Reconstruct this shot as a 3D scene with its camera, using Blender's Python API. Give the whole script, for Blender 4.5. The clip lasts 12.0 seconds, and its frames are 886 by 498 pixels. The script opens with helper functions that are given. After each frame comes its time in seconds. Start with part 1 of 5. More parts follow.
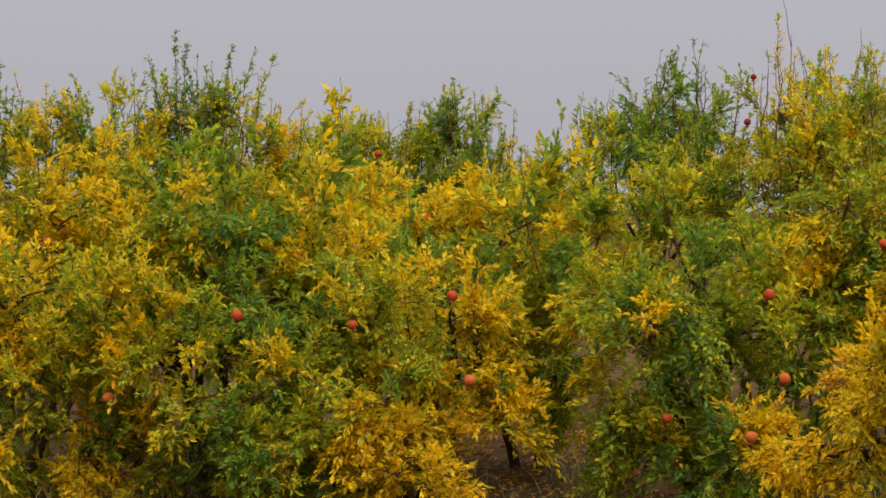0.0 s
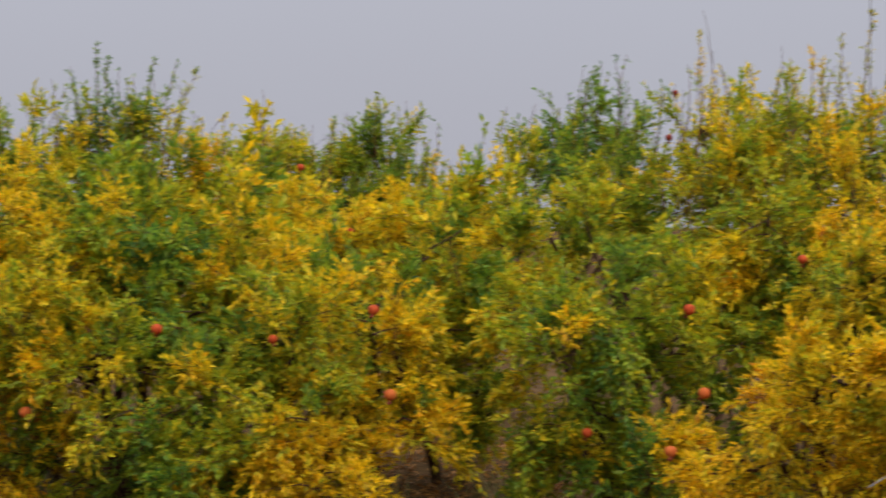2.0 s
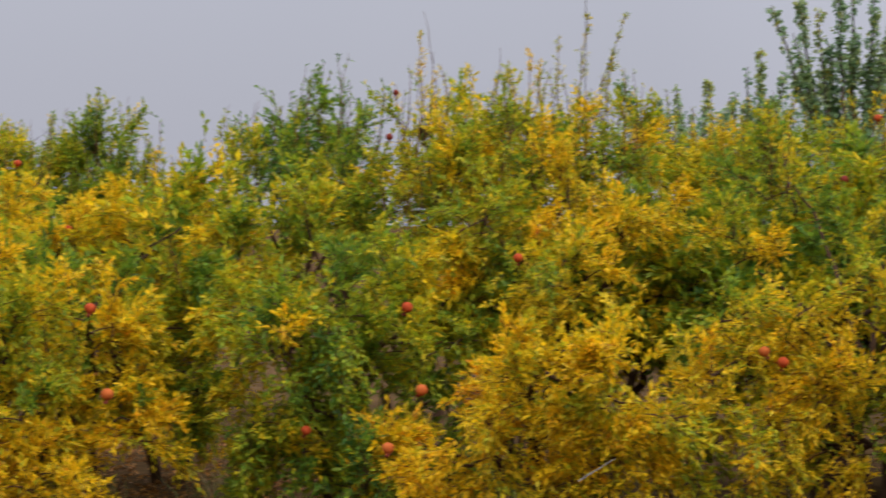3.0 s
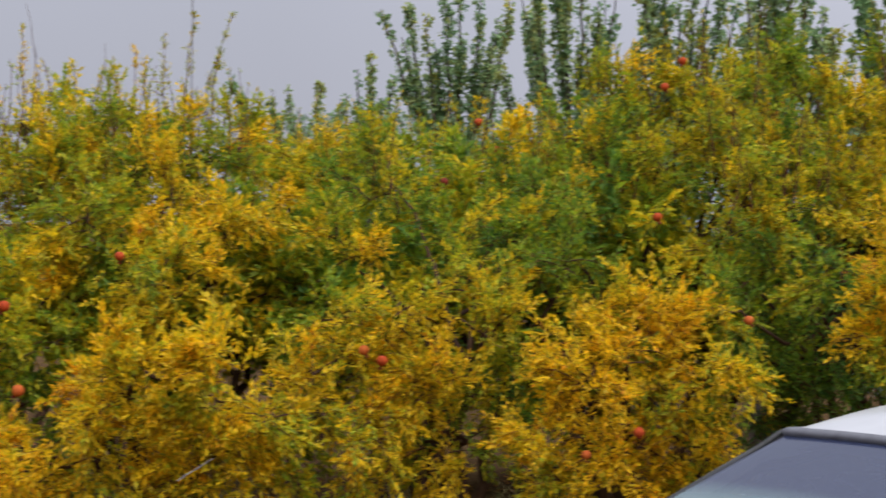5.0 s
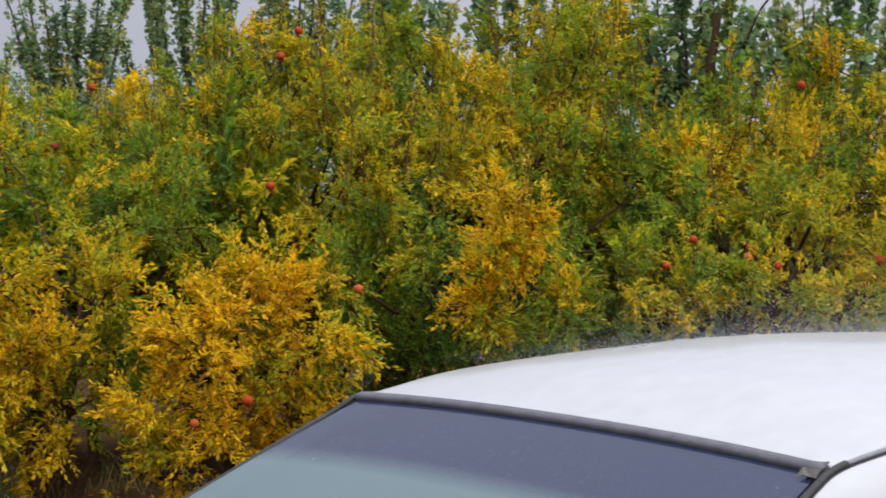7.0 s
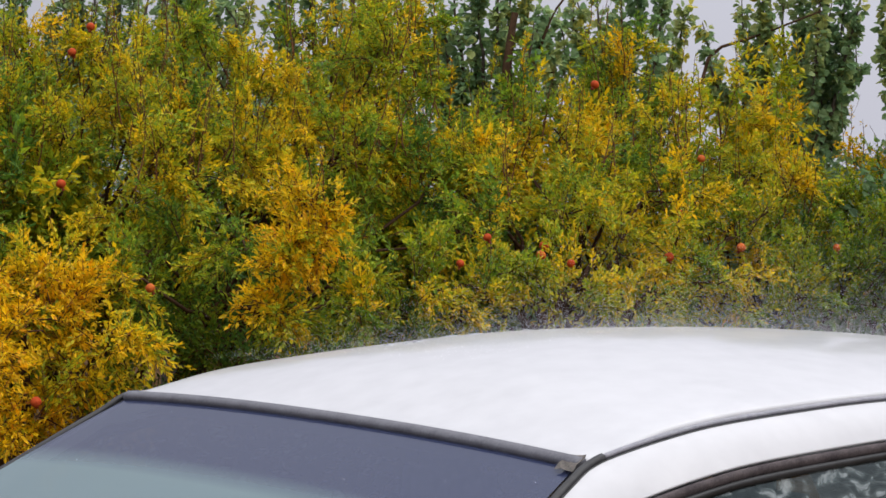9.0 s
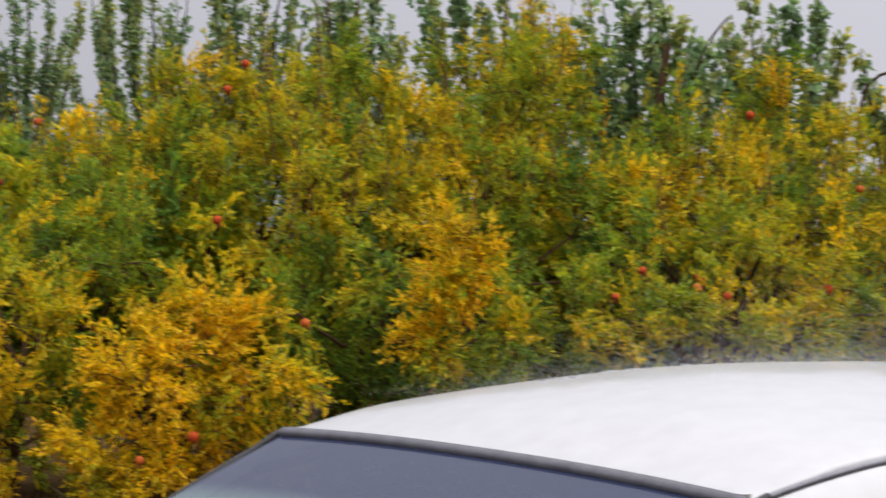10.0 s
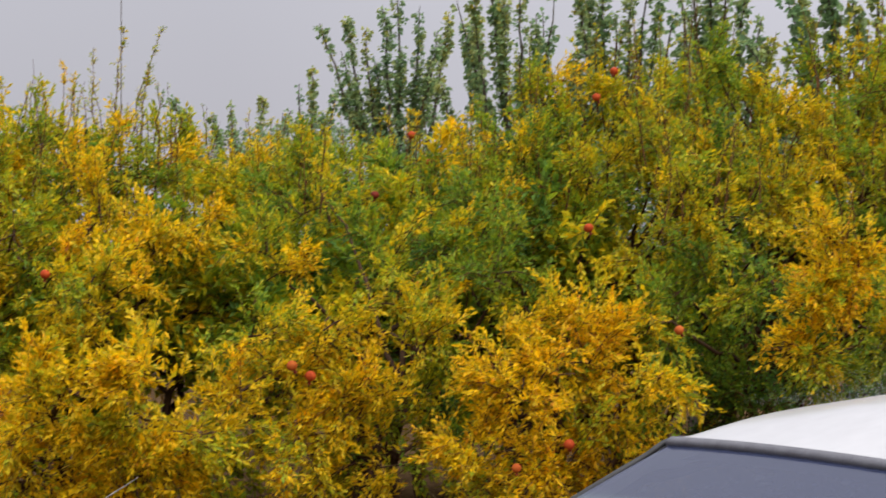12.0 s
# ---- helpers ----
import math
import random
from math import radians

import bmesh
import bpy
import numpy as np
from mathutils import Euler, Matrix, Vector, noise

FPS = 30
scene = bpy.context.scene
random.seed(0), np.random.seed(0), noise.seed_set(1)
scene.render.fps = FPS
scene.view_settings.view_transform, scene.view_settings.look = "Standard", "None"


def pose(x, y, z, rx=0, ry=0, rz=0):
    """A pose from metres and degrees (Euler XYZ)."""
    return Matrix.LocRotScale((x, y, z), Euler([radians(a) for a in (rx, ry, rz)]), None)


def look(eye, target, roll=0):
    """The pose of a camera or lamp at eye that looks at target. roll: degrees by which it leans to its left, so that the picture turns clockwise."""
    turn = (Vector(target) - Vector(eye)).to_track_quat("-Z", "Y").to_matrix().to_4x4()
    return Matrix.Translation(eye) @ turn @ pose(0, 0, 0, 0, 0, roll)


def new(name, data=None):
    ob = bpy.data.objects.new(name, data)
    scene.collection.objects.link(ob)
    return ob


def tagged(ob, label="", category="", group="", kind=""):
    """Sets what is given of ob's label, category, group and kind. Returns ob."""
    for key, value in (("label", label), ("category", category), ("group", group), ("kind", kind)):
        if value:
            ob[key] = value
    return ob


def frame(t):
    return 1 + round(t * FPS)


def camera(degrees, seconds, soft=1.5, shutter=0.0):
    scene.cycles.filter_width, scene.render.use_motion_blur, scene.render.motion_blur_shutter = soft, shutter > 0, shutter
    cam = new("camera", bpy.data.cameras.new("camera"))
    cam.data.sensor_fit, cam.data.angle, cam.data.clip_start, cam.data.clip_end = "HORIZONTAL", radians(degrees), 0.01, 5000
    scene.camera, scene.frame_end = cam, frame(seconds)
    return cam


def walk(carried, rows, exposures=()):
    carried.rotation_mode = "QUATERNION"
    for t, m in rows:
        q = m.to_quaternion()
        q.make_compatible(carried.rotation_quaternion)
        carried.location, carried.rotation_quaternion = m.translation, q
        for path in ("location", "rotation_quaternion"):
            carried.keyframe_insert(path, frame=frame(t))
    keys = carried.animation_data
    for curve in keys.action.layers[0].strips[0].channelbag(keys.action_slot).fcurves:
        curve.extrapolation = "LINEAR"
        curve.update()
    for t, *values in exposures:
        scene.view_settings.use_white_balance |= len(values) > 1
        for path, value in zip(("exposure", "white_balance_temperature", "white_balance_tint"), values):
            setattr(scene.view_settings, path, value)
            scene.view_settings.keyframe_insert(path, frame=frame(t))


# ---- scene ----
# ---- camera: a slow hand-held pan from one spot, the phone held at arm's length ----
cam = camera(25.58, 12.0, soft=1.55, shutter=0.5)
ROWS = [
    (0.0, 0.0, 0.0, 1.7, -0.0, -1.1, -0.0),
    (0.5, 0.0005, -0.0024, 1.7031, 0.506, -1.107, 0.127),
    (1.0, -0.0127, 0.0023, 1.7045, 0.765, -0.919, 0.097),
    (1.5, 0.0046, 0.0029, 1.702, 0.302, -0.776, 0.159),
    (2.0, 0.0314, 0.0155, 1.6965, -2.135, -0.659, 0.237),
    (2.5, 0.0726, -0.0092, 1.7006, -6.324, -0.669, 0.35),
    (3.0, 0.0848, -0.0202, 1.7006, -10.047, -0.685, 0.444),
    (3.2, 0.0901, -0.0173, 1.6799, -11.218, -0.589, 0.544),
    (4.8, 0.1476, -0.0445, 1.6985, -20.117, -0.618, 0.818),
    (5.0, 0.1568, -0.0509, 1.6988, -21.245, -0.555, 0.97),
    (5.5, 0.1849, -0.0603, 1.6968, -24.607, -0.56, 1.179),
    (6.0, 0.2091, -0.0741, 1.6955, -27.671, -0.748, 1.344),
    (6.5, 0.2253, -0.0869, 1.6935, -30.395, -0.936, 1.613),
    (7.0, 0.2434, -0.0914, 1.6937, -32.093, -1.199, 1.59),
    (8.8, 0.2985, -0.1161, 1.6934, -37.404, -0.978, 1.467),
    (9.0, 0.3056, -0.1169, 1.6907, -37.759, -1.073, 1.542),
    (9.5, 0.3132, -0.1074, 1.6912, -36.822, -0.724, 1.538),
    (10.0, 0.3284, -0.0752, 1.6908, -33.253, -0.191, 1.134),
    (10.5, 0.3334, -0.0548, 1.6877, -30.065, -0.061, 0.399),
    (11.0, 0.3144, -0.0599, 1.6901, -26.768, -0.198, 0.175),
    (11.5, 0.3096, -0.0577, 1.6915, -24.223, 0.448, 0.017),
    (12.0, 0.3156, -0.033, 1.691, -22.53, -0.107, 0.225),
]
EXPOSURES = [(0.0, 0.18, 6620, 10), (1.5, 0.18, 6400, 10), (3.0, 0.21, 6240, 10), (5.0, 0.19, 6180, 10), (7.0, 0.17, 6180, 10), (9.0, 0.18, 6380, 10), (10.5, 0.28, 6560, 10), (12.0, 0.33, 6560, 10)]
walk(cam, [(t, pose(x, y, z, 90 + pitch, 0, yaw) @ pose(0, 0, 0, 0, 0, roll)) for t, x, y, z, yaw, pitch, roll in ROWS], EXPOSURES)

# ---- overcast daylight ----
SKY_HORIZON = (0.382, 0.379, 0.425)
SKY_ZENITH = (1.80, 1.79, 1.86)
SUN_TURN, SUN_HEIGHT = radians(165), radians(50)

world = bpy.data.worlds.new("overcast_sky")
scene.world = world
world.use_nodes = True
wt = world.node_tree
wt.nodes.clear()
w_out = wt.nodes.new("ShaderNodeOutputWorld")
w_bg = wt.nodes.new("ShaderNodeBackground")
w_sky = wt.nodes.new("ShaderNodeTexSky")
w_sky.sky_type = "NISHITA"
w_sky.sun_disc = False
w_sky.sun_elevation, w_sky.sun_rotation = SUN_HEIGHT, SUN_TURN
w_sky.dust_density, w_sky.air_density = 6.0, 1.0
w_co = wt.nodes.new("ShaderNodeTexCoord")
w_sep = wt.nodes.new("ShaderNodeSeparateXYZ")
w_ramp = wt.nodes.new("ShaderNodeMapRange")
w_ramp.inputs["From Min"].default_value, w_ramp.inputs["From Max"].default_value = 0.0, 1.0
w_noise = wt.nodes.new("ShaderNodeTexNoise")
w_noise.inputs["Scale"].default_value, w_noise.inputs["Detail"].default_value = 2.2, 3.0
w_mix = wt.nodes.new("ShaderNodeMix")
w_mix.data_type = "RGBA"
w_mix.inputs["A"].default_value = (*SKY_HORIZON, 1)
w_mix.inputs["B"].default_value = (*SKY_ZENITH, 1)
w_cloud = wt.nodes.new("ShaderNodeMix")
w_cloud.data_type, w_cloud.blend_type = "RGBA", "MULTIPLY"
w_cloud.inputs["Factor"].default_value = 1.0
w_tone = wt.nodes.new("ShaderNodeMapRange")
w_tone.inputs["To Min"].default_value, w_tone.inputs["To Max"].default_value = 0.94, 1.06
w_add = wt.nodes.new("ShaderNodeMix")
w_add.data_type = "RGBA"
w_add.inputs["Factor"].default_value = 0.01
wt.links.new(w_co.outputs["Generated"], w_sep.inputs[0])
wt.links.new(w_sep.outputs["Z"], w_ramp.inputs["Value"])
w_rise = wt.nodes.new("ShaderNodeMath")
w_rise.operation = "POWER"
w_rise.inputs[1].default_value = 1.9
wt.links.new(w_ramp.outputs[0], w_rise.inputs[0])
wt.links.new(w_rise.outputs[0], w_mix.inputs["Factor"])
wt.links.new(w_co.outputs["Generated"], w_noise.inputs["Vector"])
wt.links.new(w_noise.outputs[0], w_tone.inputs["Value"])
wt.links.new(w_mix.outputs["Result"], w_cloud.inputs["A"])
wt.links.new(w_tone.outputs[0], w_cloud.inputs["B"])
# the cloud is thinner towards +x
w_side = wt.nodes.new("ShaderNodeMapRange")
w_side.inputs["From Min"].default_value, w_side.inputs["From Max"].default_value = 0.28, 1.0
w_side.inputs["To Min"].default_value, w_side.inputs["To Max"].default_value = 1.0, 1.45
w_thin = wt.nodes.new("ShaderNodeVectorMath")
w_thin.operation = "SCALE"
wt.links.new(w_sep.outputs["X"], w_side.inputs["Value"])
wt.links.new(w_cloud.outputs["Result"], w_thin.inputs[0])
wt.links.new(w_side.outputs[0], w_thin.inputs["Scale"])
wt.links.new(w_thin.outputs[0], w_add.inputs["A"])
wt.links.new(w_sky.outputs[0], w_add.inputs["B"])
wt.links.new(w_add.outputs["Result"], w_bg.inputs["Color"])
wt.links.new(w_bg.outputs[0], w_out.inputs["Surface"])

sun_data = bpy.data.lights.new("sun", "SUN")
sun_data.energy, sun_data.angle, sun_data.color = 1.5, radians(40), (1.0, 0.96, 0.9)
sun_ob = new("sun", sun_data)
sun_ob.matrix_world = look((0, 0, 0), (-math.sin(SUN_TURN) * math.cos(SUN_HEIGHT), -math.cos(SUN_TURN) * math.cos(SUN_HEIGHT), -math.sin(SUN_HEIGHT)))
sun_ob.location = (-4, -8, 14)


# ---- materials ----
def material(name):
    """A fresh Principled material: the material, its tree and its shader."""
    m = bpy.data.materials.new(name)
    m.use_nodes = True
    return m, m.node_tree, m.node_tree.nodes["Principled BSDF"]


def node(tree, kind, **values):
    n = tree.nodes.new(kind)
    for key, value in values.items():
        n.inputs[key.replace("_", " ")].default_value = value
    return n


def ramp(tree, stops):
    n = tree.nodes.new("ShaderNodeValToRGB")
    while len(n.color_ramp.elements) < len(stops):
        n.color_ramp.elements.new(0.5)
    for e, (at, colour) in zip(n.color_ramp.elements, stops):
        e.position, e.color = at, (*colour, 1)
    return n


def leaf_material(name, stops, gloss=0.5, through_light=0.5):
    """Leaf skin: the ripeness of each leaf picks its colour, light comes through the blade."""
    m, tree, skin = material(name)
    tint = tree.nodes.new("ShaderNodeAttribute")
    tint.attribute_name = "ripeness"
    colours = ramp(tree, stops)
    tree.links.new(tint.outputs["Fac"], colours.inputs["Fac"])
    geo = tree.nodes.new("ShaderNodeNewGeometry")
    tone = node(tree, "ShaderNodeMapRange", To_Min=0.68, To_Max=1.26)
    tree.links.new(geo.outputs["Random Per Island"], tone.inputs["Value"])
    spots = node(tree, "ShaderNodeTexNoise", Scale=55.0, Detail=3.0)
    co = tree.nodes.new("ShaderNodeTexCoord")
    tree.links.new(co.outputs["Object"], spots.inputs["Vector"])
    wear = node(tree, "ShaderNodeMapRange", From_Min=0.35, From_Max=0.7, To_Min=0.82, To_Max=1.08)
    tree.links.new(spots.outputs[0], wear.inputs["Value"])
    both = tree.nodes.new("ShaderNodeMath")
    both.operation = "MULTIPLY"
    tree.links.new(tone.outputs[0], both.inputs[0])
    tree.links.new(wear.outputs[0], both.inputs[1])
    scaled = tree.nodes.new("ShaderNodeVectorMath")
    scaled.operation = "SCALE"
    tree.links.new(colours.outputs["Color"], scaled.inputs[0])
    tree.links.new(both.outputs[0], scaled.inputs["Scale"])
    tree.links.new(scaled.outputs[0], skin.inputs["Base Color"])
    skin.inputs["Roughness"].default_value = gloss
    skin.inputs["Specular IOR Level"].default_value = 0.28
    glow = tree.nodes.new("ShaderNodeBsdfTranslucent")
    tree.links.new(scaled.outputs[0], glow.inputs["Color"])
    mix = tree.nodes.new("ShaderNodeMixShader")
    mix.inputs[0].default_value = through_light
    tree.links.new(skin.outputs[0], mix.inputs[1])
    tree.links.new(glow.outputs[0], mix.inputs[2])
    tree.links.new(mix.outputs[0], tree.nodes["Material Output"].inputs["Surface"])
    return m


def mottled(name, dark, light, scale, rough, bump=0.0, metal=0.0, detail=6.0, coat=0.0, shine=0.5):
    """A surface of two tones in noise at two scales, with relief."""
    m, tree, skin = material(name)
    co = tree.nodes.new("ShaderNodeTexCoord")
    big = node(tree, "ShaderNodeTexNoise", Scale=scale, Detail=detail, Roughness=0.65)
    fine = node(tree, "ShaderNodeTexNoise", Scale=scale * 9, Detail=4.0)
    for n in (big, fine):
        tree.links.new(co.outputs["Object"], n.inputs["Vector"])
    blend = node(tree, "ShaderNodeMath", )
    blend.operation = "MULTIPLY_ADD"
    blend.inputs[1].default_value, blend.inputs[2].default_value = 0.4, 0.0
    tree.links.new(fine.outputs[0], blend.inputs[0])
    total = tree.nodes.new("ShaderNodeMath")
    total.operation = "MULTIPLY_ADD"
    total.inputs[1].default_value = 0.6
    tree.links.new(big.outputs[0], total.inputs[0])
    tree.links.new(blend.outputs[0], total.inputs[2])
    tones = ramp(tree, [(0.36, dark), (0.62, light)])
    tree.links.new(total.outputs[0], tones.inputs["Fac"])
    tree.links.new(tones.outputs["Color"], skin.inputs["Base Color"])
    skin.inputs["Roughness"].default_value, skin.inputs["Metallic"].default_value = rough, metal
    skin.inputs["Specular IOR Level"].default_value = shine
    skin.inputs["Coat Weight"].default_value = coat
    skin.inputs["Coat Roughness"].default_value = 0.08
    if bump:
        b = node(tree, "ShaderNodeBump", Strength=0.6, Distance=bump)
        tree.links.new(total.outputs[0], b.inputs["Height"])
        tree.links.new(b.outputs[0], skin.inputs["Normal"])
    return m


LEAF = leaf_material("pomegranate_leaf", [
    (0.0, (0.085, 0.19, 0.034)), (0.2, (0.20, 0.34, 0.030)), (0.4, (0.42, 0.47, 0.020)), (0.57, (0.80, 0.59, 0.014)),
    (0.70, (0.96, 0.65, 0.008)), (0.80, (0.96, 0.58, 0.010)), (0.90, (0.78, 0.36, 0.012)), (1.0, (0.40, 0.15, 0.02))])
MULBERRY_LEAF = leaf_material("mulberry_leaf", [
    (0.0, (0.15, 0.27, 0.13)), (0.3, (0.28, 0.42, 0.19)), (0.55, (0.46, 0.50, 0.18)), (0.75, (0.65, 0.55, 0.06)), (1.0, (0.36, 0.22, 0.07))], gloss=0.4)
DRY_LEAF = leaf_material("dry_leaf", [(0.0, (0.36, 0.15, 0.035)), (0.5, (0.52, 0.24, 0.045)), (1.0, (0.24, 0.11, 0.045))], gloss=0.7, through_light=0.15)
GRASS = leaf_material("dry_grass", [(0.0, (0.10, 0.17, 0.03)), (0.5, (0.32, 0.27, 0.10)), (1.0, (0.42, 0.33, 0.16))], gloss=0.6, through_light=0.2)
BARK = mottled("pomegranate_bark", (0.035, 0.020, 0.012), (0.10, 0.055, 0.030), 22, 0.85, 0.006, shine=0.12)
TWIG = mottled("twig_bark", (0.07, 0.030, 0.014), (0.17, 0.075, 0.03), 30, 0.8, shine=0.12)
GREY_BARK = mottled("mulberry_bark", (0.05, 0.042, 0.034), (0.15, 0.12, 0.095), 18, 0.85, 0.008, shine=0.15)
RIND = mottled("pomegranate_rind", (0.28, 0.030, 0.011), (0.48, 0.082, 0.020), 26, 0.5, 0.001, shine=0.06)
RIND_PALE = mottled("pomegranate_blush", (0.38, 0.065, 0.018), (0.52, 0.14, 0.03), 22, 0.5, 0.001, shine=0.06)
RIND_DARK = mottled("overripe_rind", (0.11, 0.016, 0.010), (0.22, 0.032, 0.016), 26, 0.6, 0.002, shine=0.12)
SOIL = mottled("damp_soil", (0.045, 0.028, 0.014), (0.12, 0.072, 0.034), 1.6, 0.95, 0.05, shine=0.0)
PAINT = mottled("wet_white_paint", (0.43, 0.43, 0.445), (0.50, 0.50, 0.515), 2.2, 0.34, 0.0, coat=0.5)
RUBBER = mottled("weathered_black_rubber", (0.022, 0.022, 0.026), (0.05, 0.05, 0.055), 40, 0.6, 0.0006)
TRIM = mottled("greyed_rubber_moulding", (0.07, 0.07, 0.085), (0.13, 0.13, 0.15), 30, 0.5, 0.0006)
FLOCK = mottled("flocked_seal", (0.045, 0.038, 0.042), (0.115, 0.098, 0.10), 34, 0.95, 0.002, shine=0.1)
WORN = mottled("frayed_rubber", (0.11, 0.10, 0.095), (0.32, 0.29, 0.26), 60, 0.85, 0.002)
BLACK = mottled("black_plastic", (0.012, 0.012, 0.013), (0.03, 0.03, 0.032), 12, 0.55)
GUTTER = mottled("greyed_gutter", (0.16, 0.16, 0.19), (0.27, 0.27, 0.30), 30, 0.45, 0.0006)
SPRAY = leaf_material("aerated_water", [(0.0, (0.86, 0.87, 0.90)), (1.0, (0.92, 0.93, 0.95))], gloss=0.3, through_light=0.55)
CHROME = mottled("dull_steel", (0.45, 0.45, 0.46), (0.62, 0.62, 0.63), 14, 0.3, 0.0, metal=1.0)
FABRIC = mottled("grey_seat_fabric", (0.05, 0.05, 0.055), (0.11, 0.11, 0.12), 60, 0.9, 0.002)


def glass_material(name, colour, rough=0.02, clear=0.6):
    """Car glass: a tinted pane that lets part of the light straight through and mirrors the sky."""
    m, tree, skin = material(name)
    skin.inputs["Base Color"].default_value = (*colour, 1)
    skin.inputs["Roughness"].default_value = rough
    skin.inputs["IOR"].default_value = 1.5
    skin.inputs["Specular Tint"].default_value = (0.80, 0.88, 1.0, 1)
    co = tree.nodes.new("ShaderNodeTexCoord")
    film = node(tree, "ShaderNodeTexNoise", Scale=3.0, Detail=5.0)
    tree.links.new(co.outputs["Object"], film.inputs["Vector"])
    r = node(tree, "ShaderNodeMapRange", To_Min=rough, To_Max=rough + 0.1)
    tree.links.new(film.outputs[0], r.inputs["Value"])
    tree.links.new(r.outputs[0], skin.inputs["Roughness"])
    see = node(tree, "ShaderNodeBsdfTransparent")
    see.inputs["Color"].default_value = (0.5 + colour[0], 0.5 + colour[1], 0.5 + colour[2], 1)
    mix = tree.nodes.new("ShaderNodeMixShader")
    mix.inputs[0].default_value = clear
    tree.links.new(skin.outputs[0], mix.inputs[1])
    tree.links.new(see.outputs[0], mix.inputs[2])
    tree.links.new(mix.outputs[0], tree.nodes["Material Output"].inputs["Surface"])
    return m


GLASS = glass_material("windscreen_glass", (0.15, 0.22, 0.24), clear=0.22)
# the windscreen's dark sun band, fading out below the top edge
g_tree = GLASS.node_tree
g_co = g_tree.nodes.new("ShaderNodeTexCoord")
g_sep = g_tree.nodes.new("ShaderNodeSeparateXYZ")
g_band = node(g_tree, "ShaderNodeMapRange", From_Min=0.195, From_Max=0.245)
# the paler tone paints in part of the sky reflected by the lower glass
g_tone = ramp(g_tree, [(0.0, (0.034, 0.044, 0.098)), (1.0, (0.15, 0.22, 0.24))])
g_tree.links.new(g_co.outputs["Object"], g_sep.inputs[0])
g_tree.links.new(g_sep.outputs["X"], g_band.inputs["Value"])
g_tree.links.new(g_band.outputs[0], g_tone.inputs["Fac"])
g_tree.links.new(g_tone.outputs["Color"], g_tree.nodes["Principled BSDF"].inputs["Base Color"])
SIDE_GLASS = glass_material("wet_side_glass", (0.02, 0.03, 0.03), clear=0.45)
# rain streaks and bright streaky reflections, painted into the side glass's base colour
r_tree = SIDE_GLASS.node_tree
r_co = r_tree.nodes.new("ShaderNodeTexCoord")
r_map = node(r_tree, "ShaderNodeMapping", Scale=(26.0, 12.0, 60.0))
r_noise = node(r_tree, "ShaderNodeTexNoise", Scale=1.0, Detail=8.0, Distortion=0.9)
r_tone = ramp(r_tree, [(0.46, (0.02, 0.035, 0.035)), (0.54, (0.09, 0.12, 0.12)), (0.68, (0.40, 0.45, 0.46))])
r_tree.links.new(r_co.outputs["Object"], r_map.inputs["Vector"])
r_tree.links.new(r_map.outputs[0], r_noise.inputs["Vector"])
r_tree.links.new(r_noise.outputs[0], r_tone.inputs["Fac"])
r_tree.links.new(r_tone.outputs["Color"], r_tree.nodes["Principled BSDF"].inputs["Base Color"])
LAMP_GLASS = glass_material("lamp_lens", (0.4, 0.4, 0.4), clear=0.3)
DROP, _, drop_skin = material("rain_drop")
drop_skin.inputs["Base Color"].default_value = (0.9, 0.95, 1.0, 1)
drop_skin.inputs["Roughness"].default_value, drop_skin.inputs["IOR"].default_value = 0.02, 1.33
drop_skin.inputs["Transmission Weight"].default_value = 1.0


# ---- mesh helpers ----
def mesh_object(name, verts, faces, mat, parent=None, label="", smooth=False, attr=None, mats=None, face_mats=None):
    """One mesh object out of arrays, under a thing when a parent is given."""
    me = bpy.data.meshes.new(name)
    me.from_pydata([tuple(v) for v in verts] if not isinstance(verts, np.ndarray) else verts.tolist(), [], faces if isinstance(faces, list) else faces.tolist())
    for k in (mats or [mat]):
        me.materials.append(k)
    if face_mats is not None:
        me.polygons.foreach_set("material_index", np.asarray(face_mats, np.int32))
    if attr is not None:
        me.attributes.new("ripeness", "FLOAT", "POINT").data.foreach_set("value", np.asarray(attr, np.float32))
    if smooth:
        me.polygons.foreach_set("use_smooth", np.ones(len(me.polygons), bool))
    me.update()
    ob = new(name, me)
    if parent is not None:
        ob.parent = parent
    if label:
        tagged(ob, label)
    return ob


def part(name, bm, mat, parent, label="", smooth=True):
    """Links a bmesh as one mesh object under a thing or a part."""
    me = bpy.data.meshes.new(name)
    bm.normal_update()
    bm.to_mesh(me)
    bm.free()
    me.materials.append(mat)
    if smooth:
        me.polygons.foreach_set("use_smooth", np.ones(len(me.polygons), bool))
    ob = new(name, me)
    ob.parent = parent
    if label:
        tagged(ob, label)
    return ob


